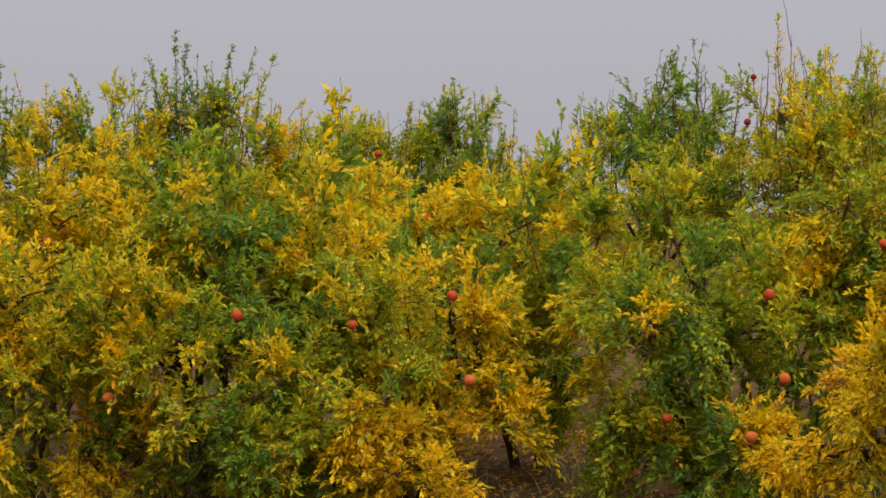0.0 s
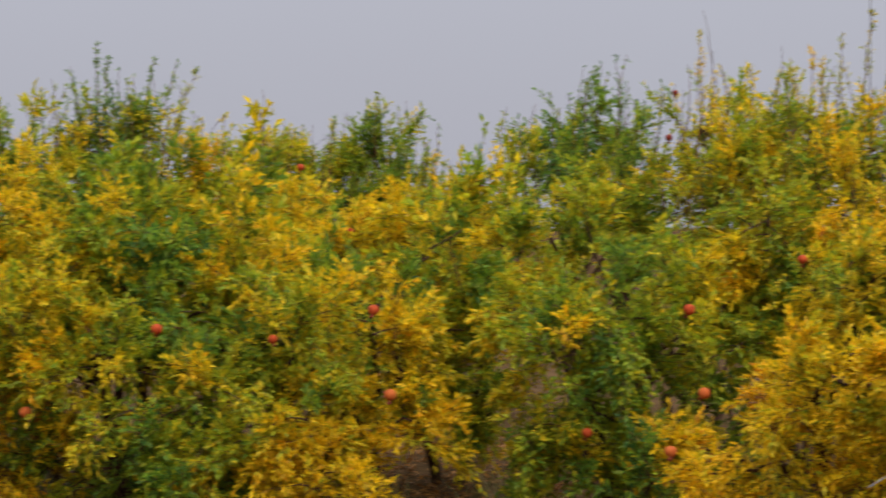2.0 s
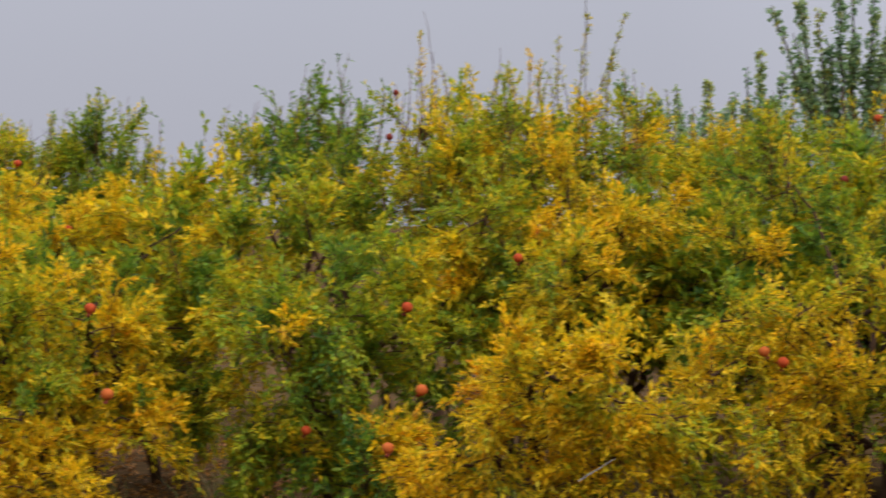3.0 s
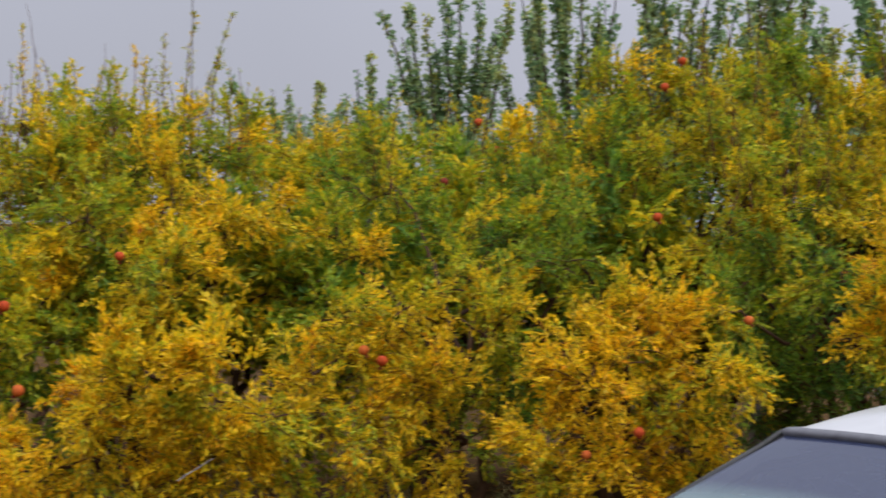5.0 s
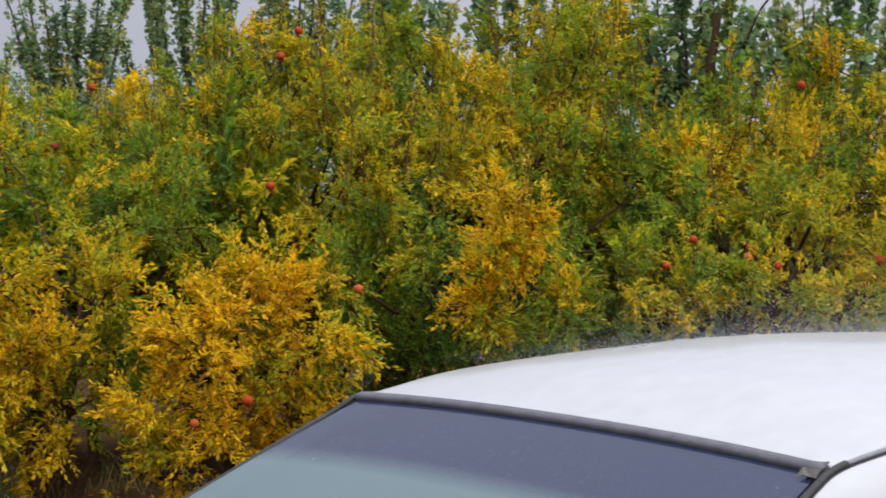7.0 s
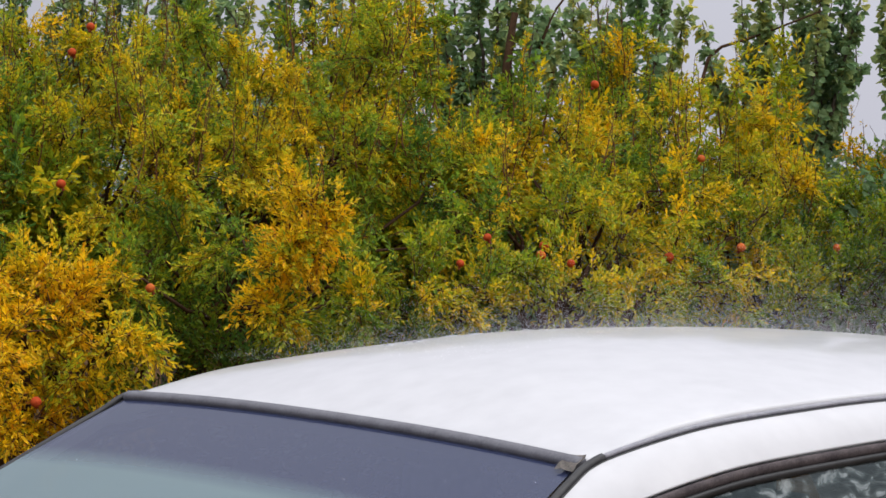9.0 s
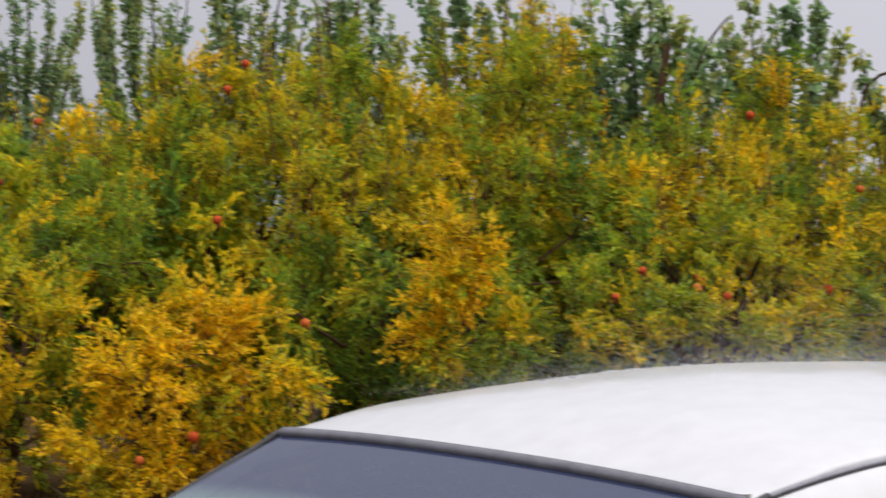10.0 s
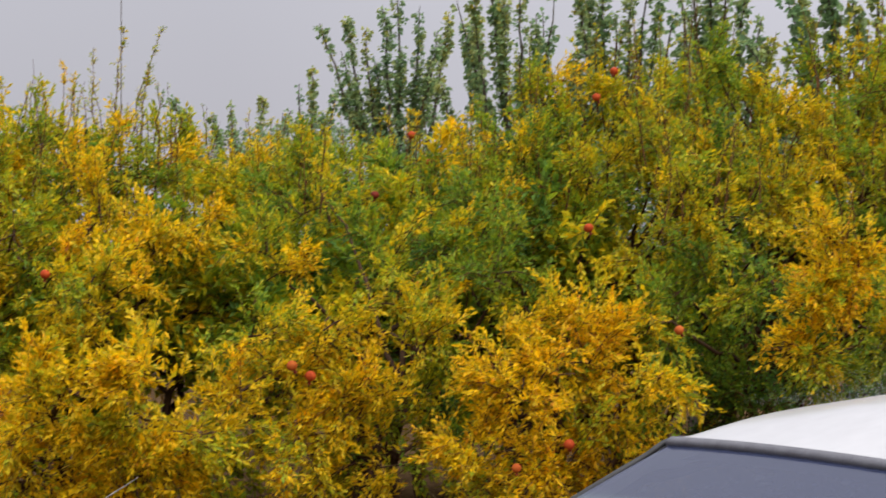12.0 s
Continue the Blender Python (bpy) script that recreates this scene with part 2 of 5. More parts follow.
def tube_arrays(path, radii, sides=6):
    """A tapered tube along a path: vertices and quads."""
    path = np.asarray(path, float)
    n = len(path)
    ahead = np.gradient(path, axis=0)
    ahead /= np.linalg.norm(ahead, axis=1, keepdims=True) + 1e-9
    ref = np.where(np.abs(ahead[:, 2:3]) > 0.9, [[1.0, 0, 0]], [[0, 0, 1.0]])
    a = np.cross(ahead, ref)
    a /= np.linalg.norm(a, axis=1, keepdims=True)
    b = np.cross(ahead, a)
    ang = np.linspace(0, 2 * np.pi, sides, endpoint=False)
    ring = path[:, None] + np.asarray(radii)[:, None, None] * (np.cos(ang)[None, :, None] * a[:, None] + np.sin(ang)[None, :, None] * b[:, None])
    verts = ring.reshape(-1, 3)
    i, j = np.meshgrid(np.arange(n - 1), np.arange(sides), indexing="ij")
    k = (j + 1) % sides
    faces = np.stack([i * sides + j, i * sides + k, (i + 1) * sides + k, (i + 1) * sides + j], -1).reshape(-1, 4)
    return verts, faces


def bent_path(rng, start, end, steps=7, sag=0.1, wander=0.025):
    """A limb's way from start to end, rising first and wandering a little."""
    start, end = np.asarray(start, float), np.asarray(end, float)
    s = np.linspace(0, 1, steps)[:, None]
    way = start + (end - start) * s
    span = np.linalg.norm(end - start)
    way[:, 2] += (np.sin(np.pi * s) * span * sag)[:, 0]
    way[1:-1] += rng.normal(0, span * wander, (steps - 2, 3))
    return way


def leafy_twigs(rng, origins, ways, lengths, ripeness, leaves, leaf_long, leaf_wide, spread=0.08, stalk=0.004, upward=1.0, openness=0.9, hang=0.0, thick=0.0024, plain=False):
    """Twigs with leaves along them, as arrays: oval blades folded along the midrib, turned towards the sky, and thin stems."""
    N, L = len(origins), leaves
    ways = ways / np.linalg.norm(ways, axis=1, keepdims=True)
    s = (np.arange(L) + rng.uniform(0.1, 0.9, (N, L))) / L
    along = s * lengths[:, None]
    sag = np.stack([np.zeros(N), np.zeros(N), -0.9 * (ways[:, :2] ** 2).sum(1)], 1)
    base = origins[:, None] + ways[:, None] * along[..., None] + sag[:, None] * (along ** 2)[..., None]
    r = rng.normal(0, 1, (N, L, 3))
    r -= (r * ways[:, None]).sum(-1, keepdims=True) * ways[:, None]
    r /= np.linalg.norm(r, axis=-1, keepdims=True)
    tilt = (openness * rng.uniform(0.5, 1.3, (N, L)) * (1.1 - 0.5 * s))[..., None]
    d = ways[:, None] * np.cos(tilt) + r * np.sin(tilt) + (0, 0, -hang)
    d /= np.linalg.norm(d, axis=-1, keepdims=True)
    n = rng.normal(0, 0.55, (N, L, 3)) + r * 0.25 + (0, 0, upward)
    n -= (n * d).sum(-1, keepdims=True) * d
    n /= np.linalg.norm(n, axis=-1, keepdims=True) + 1e-9
    side = np.cross(d, n)
    long = (leaf_long * rng.uniform(0.6, 1.2, (N, L)))[..., None]
    half = leaf_wide * rng.uniform(0.75, 1.2, (N, L))[..., None] / 2 * (long / leaf_long)
    base = base + d * stalk
    fold = n * half * rng.uniform(0.1, 0.6, (N, L, 1))
    bend = -n * long * rng.uniform(0.0, 0.2, (N, L, 1))
    leaf = np.stack([base, base + d * long * 0.3 + side * half + fold, base + d * long * 0.68 + side * half * 0.84 + fold + bend * 0.4,
                     base + d * long + bend, base + d * long * 0.68 - side * half * 0.84 + fold + bend * 0.4, base + d * long * 0.3 - side * half + fold], 2)
    if plain:
        # small far leaves: a folded blade of four corners
        leaf = np.stack([base, base + d * long * 0.45 + side * half * 1.1 + fold, base + d * long + bend, base + d * long * 0.45 - side * half * 1.1 + fold], 2)
    corners = leaf.shape[2]
    verts = leaf.reshape(-1, 3)
    k = corners * np.arange(N * L)[:, None]
    quads = np.concatenate([k + [[0, 1, 2]], k + [[0, 2, 3]]]) if plain else np.concatenate([k + [[0, 1, 2, 3]], k + [[0, 3, 4, 5]]])
    ripe = np.repeat((ripeness[:, None] + rng.normal(0, spread, (N, L))).ravel(), corners)
    # stems: three-sided, from the twig's foot to its last leaf
    a = np.cross(ways, (0.31, 0.52, 0.79))
    a /= np.linalg.norm(a, axis=1, keepdims=True)
    c = np.cross(ways, a)
    tip = origins + ways * lengths[:, None] + sag * (lengths ** 2)[:, None]
    ring = [a * math.cos(q) + c * math.sin(q) for q in (0, 2.1, 4.2)]
    tube = np.stack([origins + q * thick for q in ring] + [tip + q * thick * 0.4 for q in ring], 1).reshape(-1, 3)
    k = len(verts) + 6 * np.arange(N)[:, None]
    tq = np.concatenate([k + [[0, 1, 4]], k + [[1, 2, 5]], k + [[2, 0, 3]]]) if plain else np.concatenate([k + [[0, 1, 4, 3]], k + [[1, 2, 5, 4]], k + [[2, 0, 3, 5]]])
    return (np.concatenate([verts, tube]), np.concatenate([quads, tq]), np.clip(np.concatenate([ripe, np.zeros(len(tube))]), 0, 1),
            np.concatenate([np.zeros(len(quads), int), np.ones(len(tq), int)]))


def sheet(bm, points):
    """A grid of points (rows of rows) as quads in bm."""
    grid = [[bm.verts.new(p) for p in row] for row in points]
    for a, b in zip(grid, grid[1:]):
        for i in range(len(a) - 1):
            bm.faces.new((a[i], a[i + 1], b[i + 1], b[i]))
    return grid


def strip(name, path, wide, high, mat, parent, label="", up=(0, 0, 1)):
    """A moulding with a rounded rectangular section along a path."""
    path = np.asarray(path, float)
    ahead = np.gradient(path, axis=0)
    ahead /= np.linalg.norm(ahead, axis=1, keepdims=True)
    side = np.cross(ahead, np.asarray(up, float))
    side /= np.linalg.norm(side, axis=1, keepdims=True)
    top = np.cross(side, ahead)
    sec = [(-0.5, -0.5), (-0.5, 0.2), (-0.3, 0.5), (0.3, 0.5), (0.5, 0.2), (0.5, -0.5)]
    bm = bmesh.new()
    rings = [[bm.verts.new(p + s * wide * a + t * high * b) for a, b in sec] for p, s, t in zip(path, side, top)]
    for a, b in zip(rings, rings[1:]):
        for i in range(6):
            j = (i + 1) % 6
            bm.faces.new((a[i], a[j], b[j], b[i]))
    bm.faces.new(rings[0])
    bm.faces.new(list(reversed(rings[-1])))
    bmesh.ops.recalc_face_normals(bm, faces=bm.faces)
    return part(name, bm, mat, parent, label)


# ---- ground ----
def ground_height(x, y):
    """Slightly uneven soil, level under the car and the viewer."""
    h = 0.06 * noise.noise(Vector((x * 0.35, y * 0.35, 3.0))) + 0.02 * noise.noise(Vector((x * 1.7, y * 1.7, 9.0)))
    far = min(1.0, max(0.0, (math.hypot(x - 2.0, y - 2.0) - 3.2) / 2.5))
    return h * far


def build_ground():
    bm = bmesh.new()
    xs = [-3000, -600, -150, -60, -30, -20] + [-14 + 0.4 * i for i in range(76)] + [20, 30, 60, 150, 600, 3000]
    ys = [-3000, -600, -150, -40, -15, -6] + [-3 + 0.4 * i for i in range(66)] + [26, 32, 60, 150, 600, 3000]
    sheet(bm, [[(x, y, ground_height(x, y) if abs(x) < 100 and abs(y) < 100 else 0.0) for x in xs] for y in ys])
    bmesh.ops.recalc_face_normals(bm, faces=bm.faces)
    me = bpy.data.meshes.new("ground")
    bm.to_mesh(me)
    bm.free()
    me.materials.append(SOIL)
    me.polygons.foreach_set("use_smooth", np.ones(len(me.polygons), bool))
    tagged(new("ground", me), "damp brown orchard soil with scattered fallen leaves", "ground", kind="structure")


build_ground()


# ---- the parked car: x to its front, y to its left, from the middle of the windscreen's top edge at ground level ----
def lerp_table(table, x):
    """A smooth curve through the rows of a table."""
    xs, ys = np.array([r[0] for r in table]), np.array([r[1] for r in table])
    x = min(max(x, xs[0]), xs[-1])
    slope = np.gradient(ys, xs)
    k = min(int(np.searchsorted(xs, x, "right")) - 1, len(xs) - 2)
    h = xs[k + 1] - xs[k]
    t = (x - xs[k]) / h
    return float((1 + 2 * t) * (1 - t) ** 2 * ys[k] + t * (1 - t) ** 2 * h * slope[k] + t * t * (3 - 2 * t) * ys[k + 1] + t * t * (t - 1) * h * slope[k + 1])


def smooth_path(points, n):
    """A Catmull-Rom way through points."""
    p = [Vector(q) for q in points]
    p = [2 * p[0] - p[1]] + p + [2 * p[-1] - p[-2]]
    out = []
    segments = len(p) - 3
    for i in range(n):
        t = i / (n - 1) * segments
        k = min(int(t), segments - 1)
        t -= k
        a, b, c, d = p[k:k + 4]
        out.append(tuple(0.5 * ((2 * b) + (c - a) * t + (2 * a - 5 * b + 4 * c - d) * t * t + (3 * b - a - 3 * c + d) * t ** 3)))
    return out


ROOF_EDGE = [(-1.75, 1.408), (-1.6, 1.424), (-1.45, 1.433), (-1.2, 1.443), (-0.9, 1.449), (-0.6, 1.450), (-0.43, 1.445), (-0.23, 1.434), (-0.12, 1.421), (-0.037, 1.406), (0.033, 1.393)]
ROOF_CROWN = [(-1.75, 0.046), (-1.5, 0.055), (-0.9, 0.066), (-0.45, 0.060), (-0.2, 0.042), (-0.06, 0.025), (0.033, 0.014)]
ROOF_HALF = [(-1.75, 0.54), (-1.5, 0.552), (-1.3, 0.562), (-0.9, 0.57), (-0.4, 0.568), (-0.15, 0.56), (0.033, 0.548)]


def roof_point(x, u):
    """A point of the roof: u runs from -1 to 1 across it."""
    dip = 0.0045 * (1 + u) * max(0.0, min(1.0, (x + 0.12) / 0.153))
    lip = 0.003 * max(0.0, (abs(u) - 0.97) / 0.03)
    return (x, lerp_table(ROOF_HALF, x) * u, lerp_table(ROOF_EDGE, x) + lerp_table(ROOF_CROWN, x) * (1 - abs(u) ** 2.1) - lip - dip)


def windscreen_point(s, u):
    """s from 0 at the top edge to 1 at the cowl."""
    x = 0.033 + 0.71 * s + 0.10 * (1 - u * u) * s
    return (x, u * (0.545 + 0.15 * s), 1.390 + 0.014 * (1 - abs(u) ** 2.3) * (1 - s) - 0.0045 * (1 + u) * (1 - s) - 0.39 * s - 0.02 * s * s + 0.012 * math.sin(math.pi * s))


def build_car(place):
    car = new("parked_car")
    car.matrix_world = place
    tagged(car, "wet white saloon car parked beside the orchard", "car")
    us = np.concatenate([[-1, -0.985, -0.965], np.linspace(-0.94, 0.94, 23), [0.965, 0.985, 1]])

    bm = bmesh.new()
    xs = [0.033, 0.018, 0.0, -0.02, -0.04, -0.065, -0.09, -0.12, -0.15, -0.18, -0.22, -0.26, -0.31, -0.36, -0.42, -0.48, -0.55, -0.62, -0.7, -0.77, -0.85, -1.0, -1.15, -1.3, -1.45, -1.6, -1.68, -1.75]
    sheet(bm, [[roof_point(x, u) for u in us] for x in xs])
    bmesh.ops.recalc_face_normals(bm, faces=bm.faces)
    for fc in bm.faces:
        if fc.normal.z < 0:
            fc.normal_flip()
    bmesh.ops.solidify(bm, geom=bm.faces[:], thickness=0.012)
    part("roof", bm, PAINT, car, "white roof panel beaded with rain")

    # windscreen, darker along the top
    bm = bmesh.new()
    sheet(bm, [[windscreen_point(s, u * 0.985) for u in us] for s in np.linspace(0.012, 1.0, 18)])
    for fc in bm.faces:
        fc.normal_update()
        if fc.normal.z < 0:
            fc.normal_flip()
    ob = part("windscreen", bm, GLASS, car, "wet greenish windscreen with dark sun band")
    ob.visible_shadow = False
    top_edge = [Vector(windscreen_point(0.0, u)) + Vector((0.008, 0, -0.001)) for u in us]
    strip("windscreen_trim", top_edge, 0.020, 0.014, TRIM, car, "dark rubber moulding over the windscreen", (0.5, 0, 1))
    end = Vector(windscreen_point(0.0, 1.0))
    bm = bmesh.new()
    rag_rng = random.Random(4)
    sheet(bm, [[(end.x + 0.002 + 0.010 * i + rag_rng.uniform(-0.004, 0.004), end.y - 0.026 + 0.011 * j, end.z + 0.008 + rag_rng.uniform(0, 0.005) - 0.006 * i) for j in range(4)] for i in range(4)])
    bmesh.ops.solidify(bm, geom=bm.faces[:], thickness=0.006)
    part("torn_trim_end", bm, WORN, car, "frayed loose end of the moulding", smooth=False)

    # gutters: down the pillar and along the roof edge, both sides
    for side in (1, -1):
        low = [(0.745, 0.715 * side, 0.99), (0.37, 0.635 * side, 1.20), (0.165, 0.583 * side, 1.318), (0.083, 0.566 * side, 1.362), (0.038, 0.558 * side, 1.3845 - 0.0035 * side)]
        back = [(x, (lerp_table(ROOF_HALF, x) + 0.004) * side, lerp_table(ROOF_EDGE, x) - 0.009) for x in (-0.02, -0.12, -0.23, -0.43, -0.6, -0.9, -1.2, -1.45, -1.6, -1.75)]
        path = smooth_path(low + back, 72)
        strip("pillar_gutter", [q for q in path if q[0] > 0.0], 0.011, 0.010, BLACK, car, "black rubber gutter down the pillar", (0, 0.4 * side, 1))
        strip("gutter", [q for q in path if q[0] <= 0.02], 0.007, 0.007, GUTTER, car, "thin greyed drip gutter", (0, 0.4 * side, 1))
        # added black strip, painting the shade in the gap between gutter and rail
        strip("gutter_gap", [Vector(q) + Vector((0, 0.0055 * side, -0.0055)) for q in path], 0.005, 0.0045, BLACK, car, "black strip for the dark gap under the gutter", (0, 0.4 * side, 1))
        # the door frame's white rail under the gutter and the pillar
        bm = bmesh.new()
        rail = []
        for q in path:
            q = Vector(q)
            w = 0.060 if q.x < 0 else 0.060 - 0.012 * min(1, q.x / 0.4)
            rail.append([q + Vector((0, side * w * a, -w * b)) for a, b in ((0.08, 0.06), (0.10, 0.065), (0.34, 0.14), (0.66, 0.36), (0.92, 0.64), (1.06, 0.85), (1.08, 0.88))])
        sheet(bm, rail)
        bmesh.ops.recalc_face_normals(bm, faces=bm.faces)
        bmesh.ops.solidify(bm, geom=bm.faces[:], thickness=0.01)
        part("cant_rail", bm, PAINT, car)
        # the window rubber and the side glass
        seal = [r[-1] for r in rail]
        seal = [Vector(q) + Vector((0, 0.002 * side, -0.012)) for q in seal if q[0] < 0.62]
        strip("window_seal", seal, 0.009, 0.016, FLOCK, car, "greyed brown flocked window seal", (0, 0.3 * side, 1))
        strip("glass_rubber", [q + Vector((0, 0.003 * side, -0.011)) for q in seal], 0.008, 0.010, BLACK, car, "black rubber lip", (0, 0.3 * side, 1))
        bm = bmesh.new()
        rows = []
        for q in seal:
            belt = Vector((q.x, side * 0.80, 0.955))
            top = q + Vector((0, -0.002 * side, -0.010))
            rows.append([top.lerp(belt, k / 6) + Vector((0, side * 0.02 * math.sin(math.pi * k / 6), 0)) for k in range(7)])
        sheet(bm, rows)
        ob = part("side_window", bm, SIDE_GLASS, car, "dark side glass with rain streaks and painted reflections")
        ob.visible_shadow = False
        # pillar between the doors
        bm = bmesh.new()
        sheet(bm, [[(-0.78 + dx, side * (0.655 + 0.165 * k / 5 + 0.012 * math.sin(math.pi * k / 5)), 1.35 - 0.40 * k / 5) for k in range(6)] for dx in (0.0, -0.07)])
        bmesh.ops.solidify(bm, geom=bm.faces[:], thickness=0.012)
        part("door_pillar", bm, BLACK, car)

    # rear window
    bm = bmesh.new()
    sheet(bm, [[(-1.75 - 0.44 * s - 0.05 * (1 - u * u) * s, u * (0.55 + 0.12 * s), 1.40 + 0.04 * (1 - u * u) * (1 - s) - 0.39 * s) for u in us] for s in np.linspace(0, 1, 7)])
    ob = part("rear_window", bm, SIDE_GLASS, car, "dark rear glass")
    ob.visible_shadow = False

    # lower body: sections from nose to tail
    stations = [(2.02, 0.55, 0.60), (1.98, 0.72, 0.68), (1.85, 0.79, 0.75), (1.5, 0.83, 0.84), (1.1, 0.845, 0.91), (0.85, 0.85, 0.955), (0.4, 0.855, 0.96), (-0.6, 0.86, 0.965), (-1.6, 0.855, 0.985), (-2.1, 0.85, 1.0), (-2.45, 0.84, 0.98), (-2.61, 0.80, 0.93), (-2.67, 0.70, 0.72), (-2.65, 0.6, 0.5)]
    bm = bmesh.new()
    rings = []
    for x, w, top in stations:
        half = [(0, top), (0.5 * w, top - 0.004), (0.80 * w, top - 0.018), (0.93 * w, top - 0.05), (0.99 * w, top - 0.13), (w, 0.62 if top > 0.7 else top - 0.15), (0.995 * w, 0.45), (0.97 * w, 0.30), (0.88 * w, 0.20), (0, 0.19)]
        ring = [(x, y, z) for y, z in half] + [(x, -y, z) for y, z in reversed(half[1:-1])]
        rings.append([bm.verts.new(q) for q in ring])
    for a, b in zip(rings, rings[1:]):
        for i in range(len(a)):
            j = (i + 1) % len(a)
            bm.faces.new((a[i], b[i], b[j], a[j]))
    bm.faces.new(rings[0])
    bm.faces.new(list(reversed(rings[-1])))
    bmesh.ops.recalc_face_normals(bm, faces=bm.faces)
    body = part("body", bm, PAINT, car, "white painted body shell")

    def box(name, size, at, mat, parent, label="", bevel=0.012):
        b = bmesh.new()
        bmesh.ops.create_cube(b, size=1)
        for v in b.verts:
            v.co = Vector((v.co.x * size[0] + at[0], v.co.y * size[1] + at[1], v.co.z * size[2] + at[2]))
        bmesh.ops.bevel(b, geom=b.edges[:], offset=bevel, segments=2, affect="EDGES")
        return part(name, b, mat, parent, label)

    box("front_bumper", (0.16, 1.60, 0.22), (2.0, 0, 0.42), BLACK, car, "black plastic bumper", 0.04)
    box("rear_bumper", (0.16, 1.60, 0.22), (-2.65, 0, 0.44), BLACK, car, "black plastic bumper", 0.04)
    box("grille", (0.03, 0.62, 0.12), (2.02, 0, 0.60), BLACK, car)
    for side in (1, -1):
        box("headlight", (0.06, 0.32, 0.13), (1.985, side * 0.56, 0.635), LAMP_GLASS, car, "clear headlight lens", 0.02)
        box("tail_light", (0.06, 0.34, 0.14), (-2.65, side * 0.58, 0.78), RIND, car, "red tail lamp lens", 0.02)
        mirror = box("side_mirror", (0.10, 0.19, 0.11), (0.46, side * 0.93, 1.0), BLACK, car, "black door mirror", 0.03)
        for x in (0.05, -0.95):
            box("door_handle", (0.16, 0.03, 0.03), (x - 0.45, side * 0.862, 0.80), BLACK, car, "black door handle", 0.008)
        for x in (1.28, -1.42):
            b = bmesh.new()
            profile = [(0.19, -0.085), (0.26, -0.095), (0.295, -0.085), (0.305, -0.05), (0.305, 0.05), (0.295, 0.085), (0.26, 0.095), (0.19, 0.085)]
            sheet(b, [[(x + r * math.cos(a), side * 0.775 + y, 0.335 + r * math.sin(a)) for r, y in profile] for a in np.linspace(0, 2 * math.pi, 37)])
            bmesh.ops.remove_doubles(b, verts=b.verts[:], dist=0.0005)
            bmesh.ops.recalc_face_normals(b, faces=b.faces)
            wheel = part("wheel", b, RUBBER, car, "black tyre")
            b = bmesh.new()
            sheet(b, [[(x + r * math.cos(a), side * (0.775 + y), 0.335 + r * math.sin(a)) for r, y in ((0.195, 0.09), (0.18, 0.07), (0.08, 0.085), (0.001, 0.088))] for a in np.linspace(0, 2 * math.pi, 25)])
            part("rim", b, CHROME, wheel, "dull steel rim")
            b = bmesh.new()
            sheet(b, [[(x + r * math.cos(a), side * y, max(0.2, 0.335 + r * math.sin(a))) for r, y in ((0.375, 0.862), (0.345, 0.868), (0.345, 0.80))] for a in np.linspace(-0.3, math.pi + 0.3, 22)])
            part("wheel_arch", b, BLACK, body)

    # inside: dashboard, seats, headlining
    box("dashboard", (0.42, 1.3, 0.2), (0.62, 0, 0.84), BLACK, car, "black dashboard", 0.05)
    for x in (-0.25, -1.15):
        for y in (0.36, -0.36):
            seat = box("seat", (0.5, 0.5, 0.16), (x, y, 0.56), FABRIC, car, "grey fabric seat", 0.05)
            box("backrest", (0.14, 0.48, 0.56), (x - 0.28, y, 0.86), FABRIC, seat, "", 0.05)
            box("headrest", (0.09, 0.25, 0.15), (x - 0.32, y, 1.2), FABRIC, seat, "", 0.04)
    bm = bmesh.new()
    sheet(bm, [[Vector(roof_point(x, u * 0.96)) - Vector((0, 0, 0.035)) for u in us] for x in xs])
    part("headlining", bm, FABRIC, car)

    # raindrops on the glass
    drop_rng = random.Random(8)
    b = bmesh.new()
    bmesh.ops.create_icosphere(b, subdivisions=1, radius=1.0)
    dm = bpy.data.meshes.new("raindrop")
    b.to_mesh(dm)
    b.free()
    dm.materials.append(DROP)
    dm.polygons.foreach_set("use_smooth", np.ones(len(dm.polygons), bool))
    for k in range(26):
        s, u = drop_rng.uniform(0.05, 0.6), drop_rng.uniform(0.35, 0.95) if k % 4 else drop_rng.uniform(-0.9, 0.9)
        d = new("raindrop", dm)
        d.parent = car
        d.location = Vector(windscreen_point(s, u)) + Vector((0.001, 0, 0.002))
        r = drop_rng.uniform(0.0006, 0.0012)
        d.scale = (r * drop_rng.uniform(1.0, 2.4), r, r * 0.6)
        d.rotation_euler = (0, radians(27), drop_rng.uniform(-0.2, 0.2))
    # water lying in streaks on the far half of the roof
    for k in range(30):
        x, u = drop_rng.uniform(-1.7, -0.3), drop_rng.uniform(-0.98, -0.35)
        d = new("water_streak", dm)
        d.parent = car
        d.location = Vector(roof_point(x, u)) + Vector((0, 0, 0.0004))
        d.scale = (drop_rng.uniform(0.008, 0.03), drop_rng.uniform(0.002, 0.005), 0.0012)
        d.rotation_euler = (0, 0, drop_rng.uniform(-0.15, 0.15))
    return car


parked = build_car(pose(2.066, 2.380, -0.03, 0, 0, 185.3) @ pose(0, 0, 0, 0.6, 0, 0))


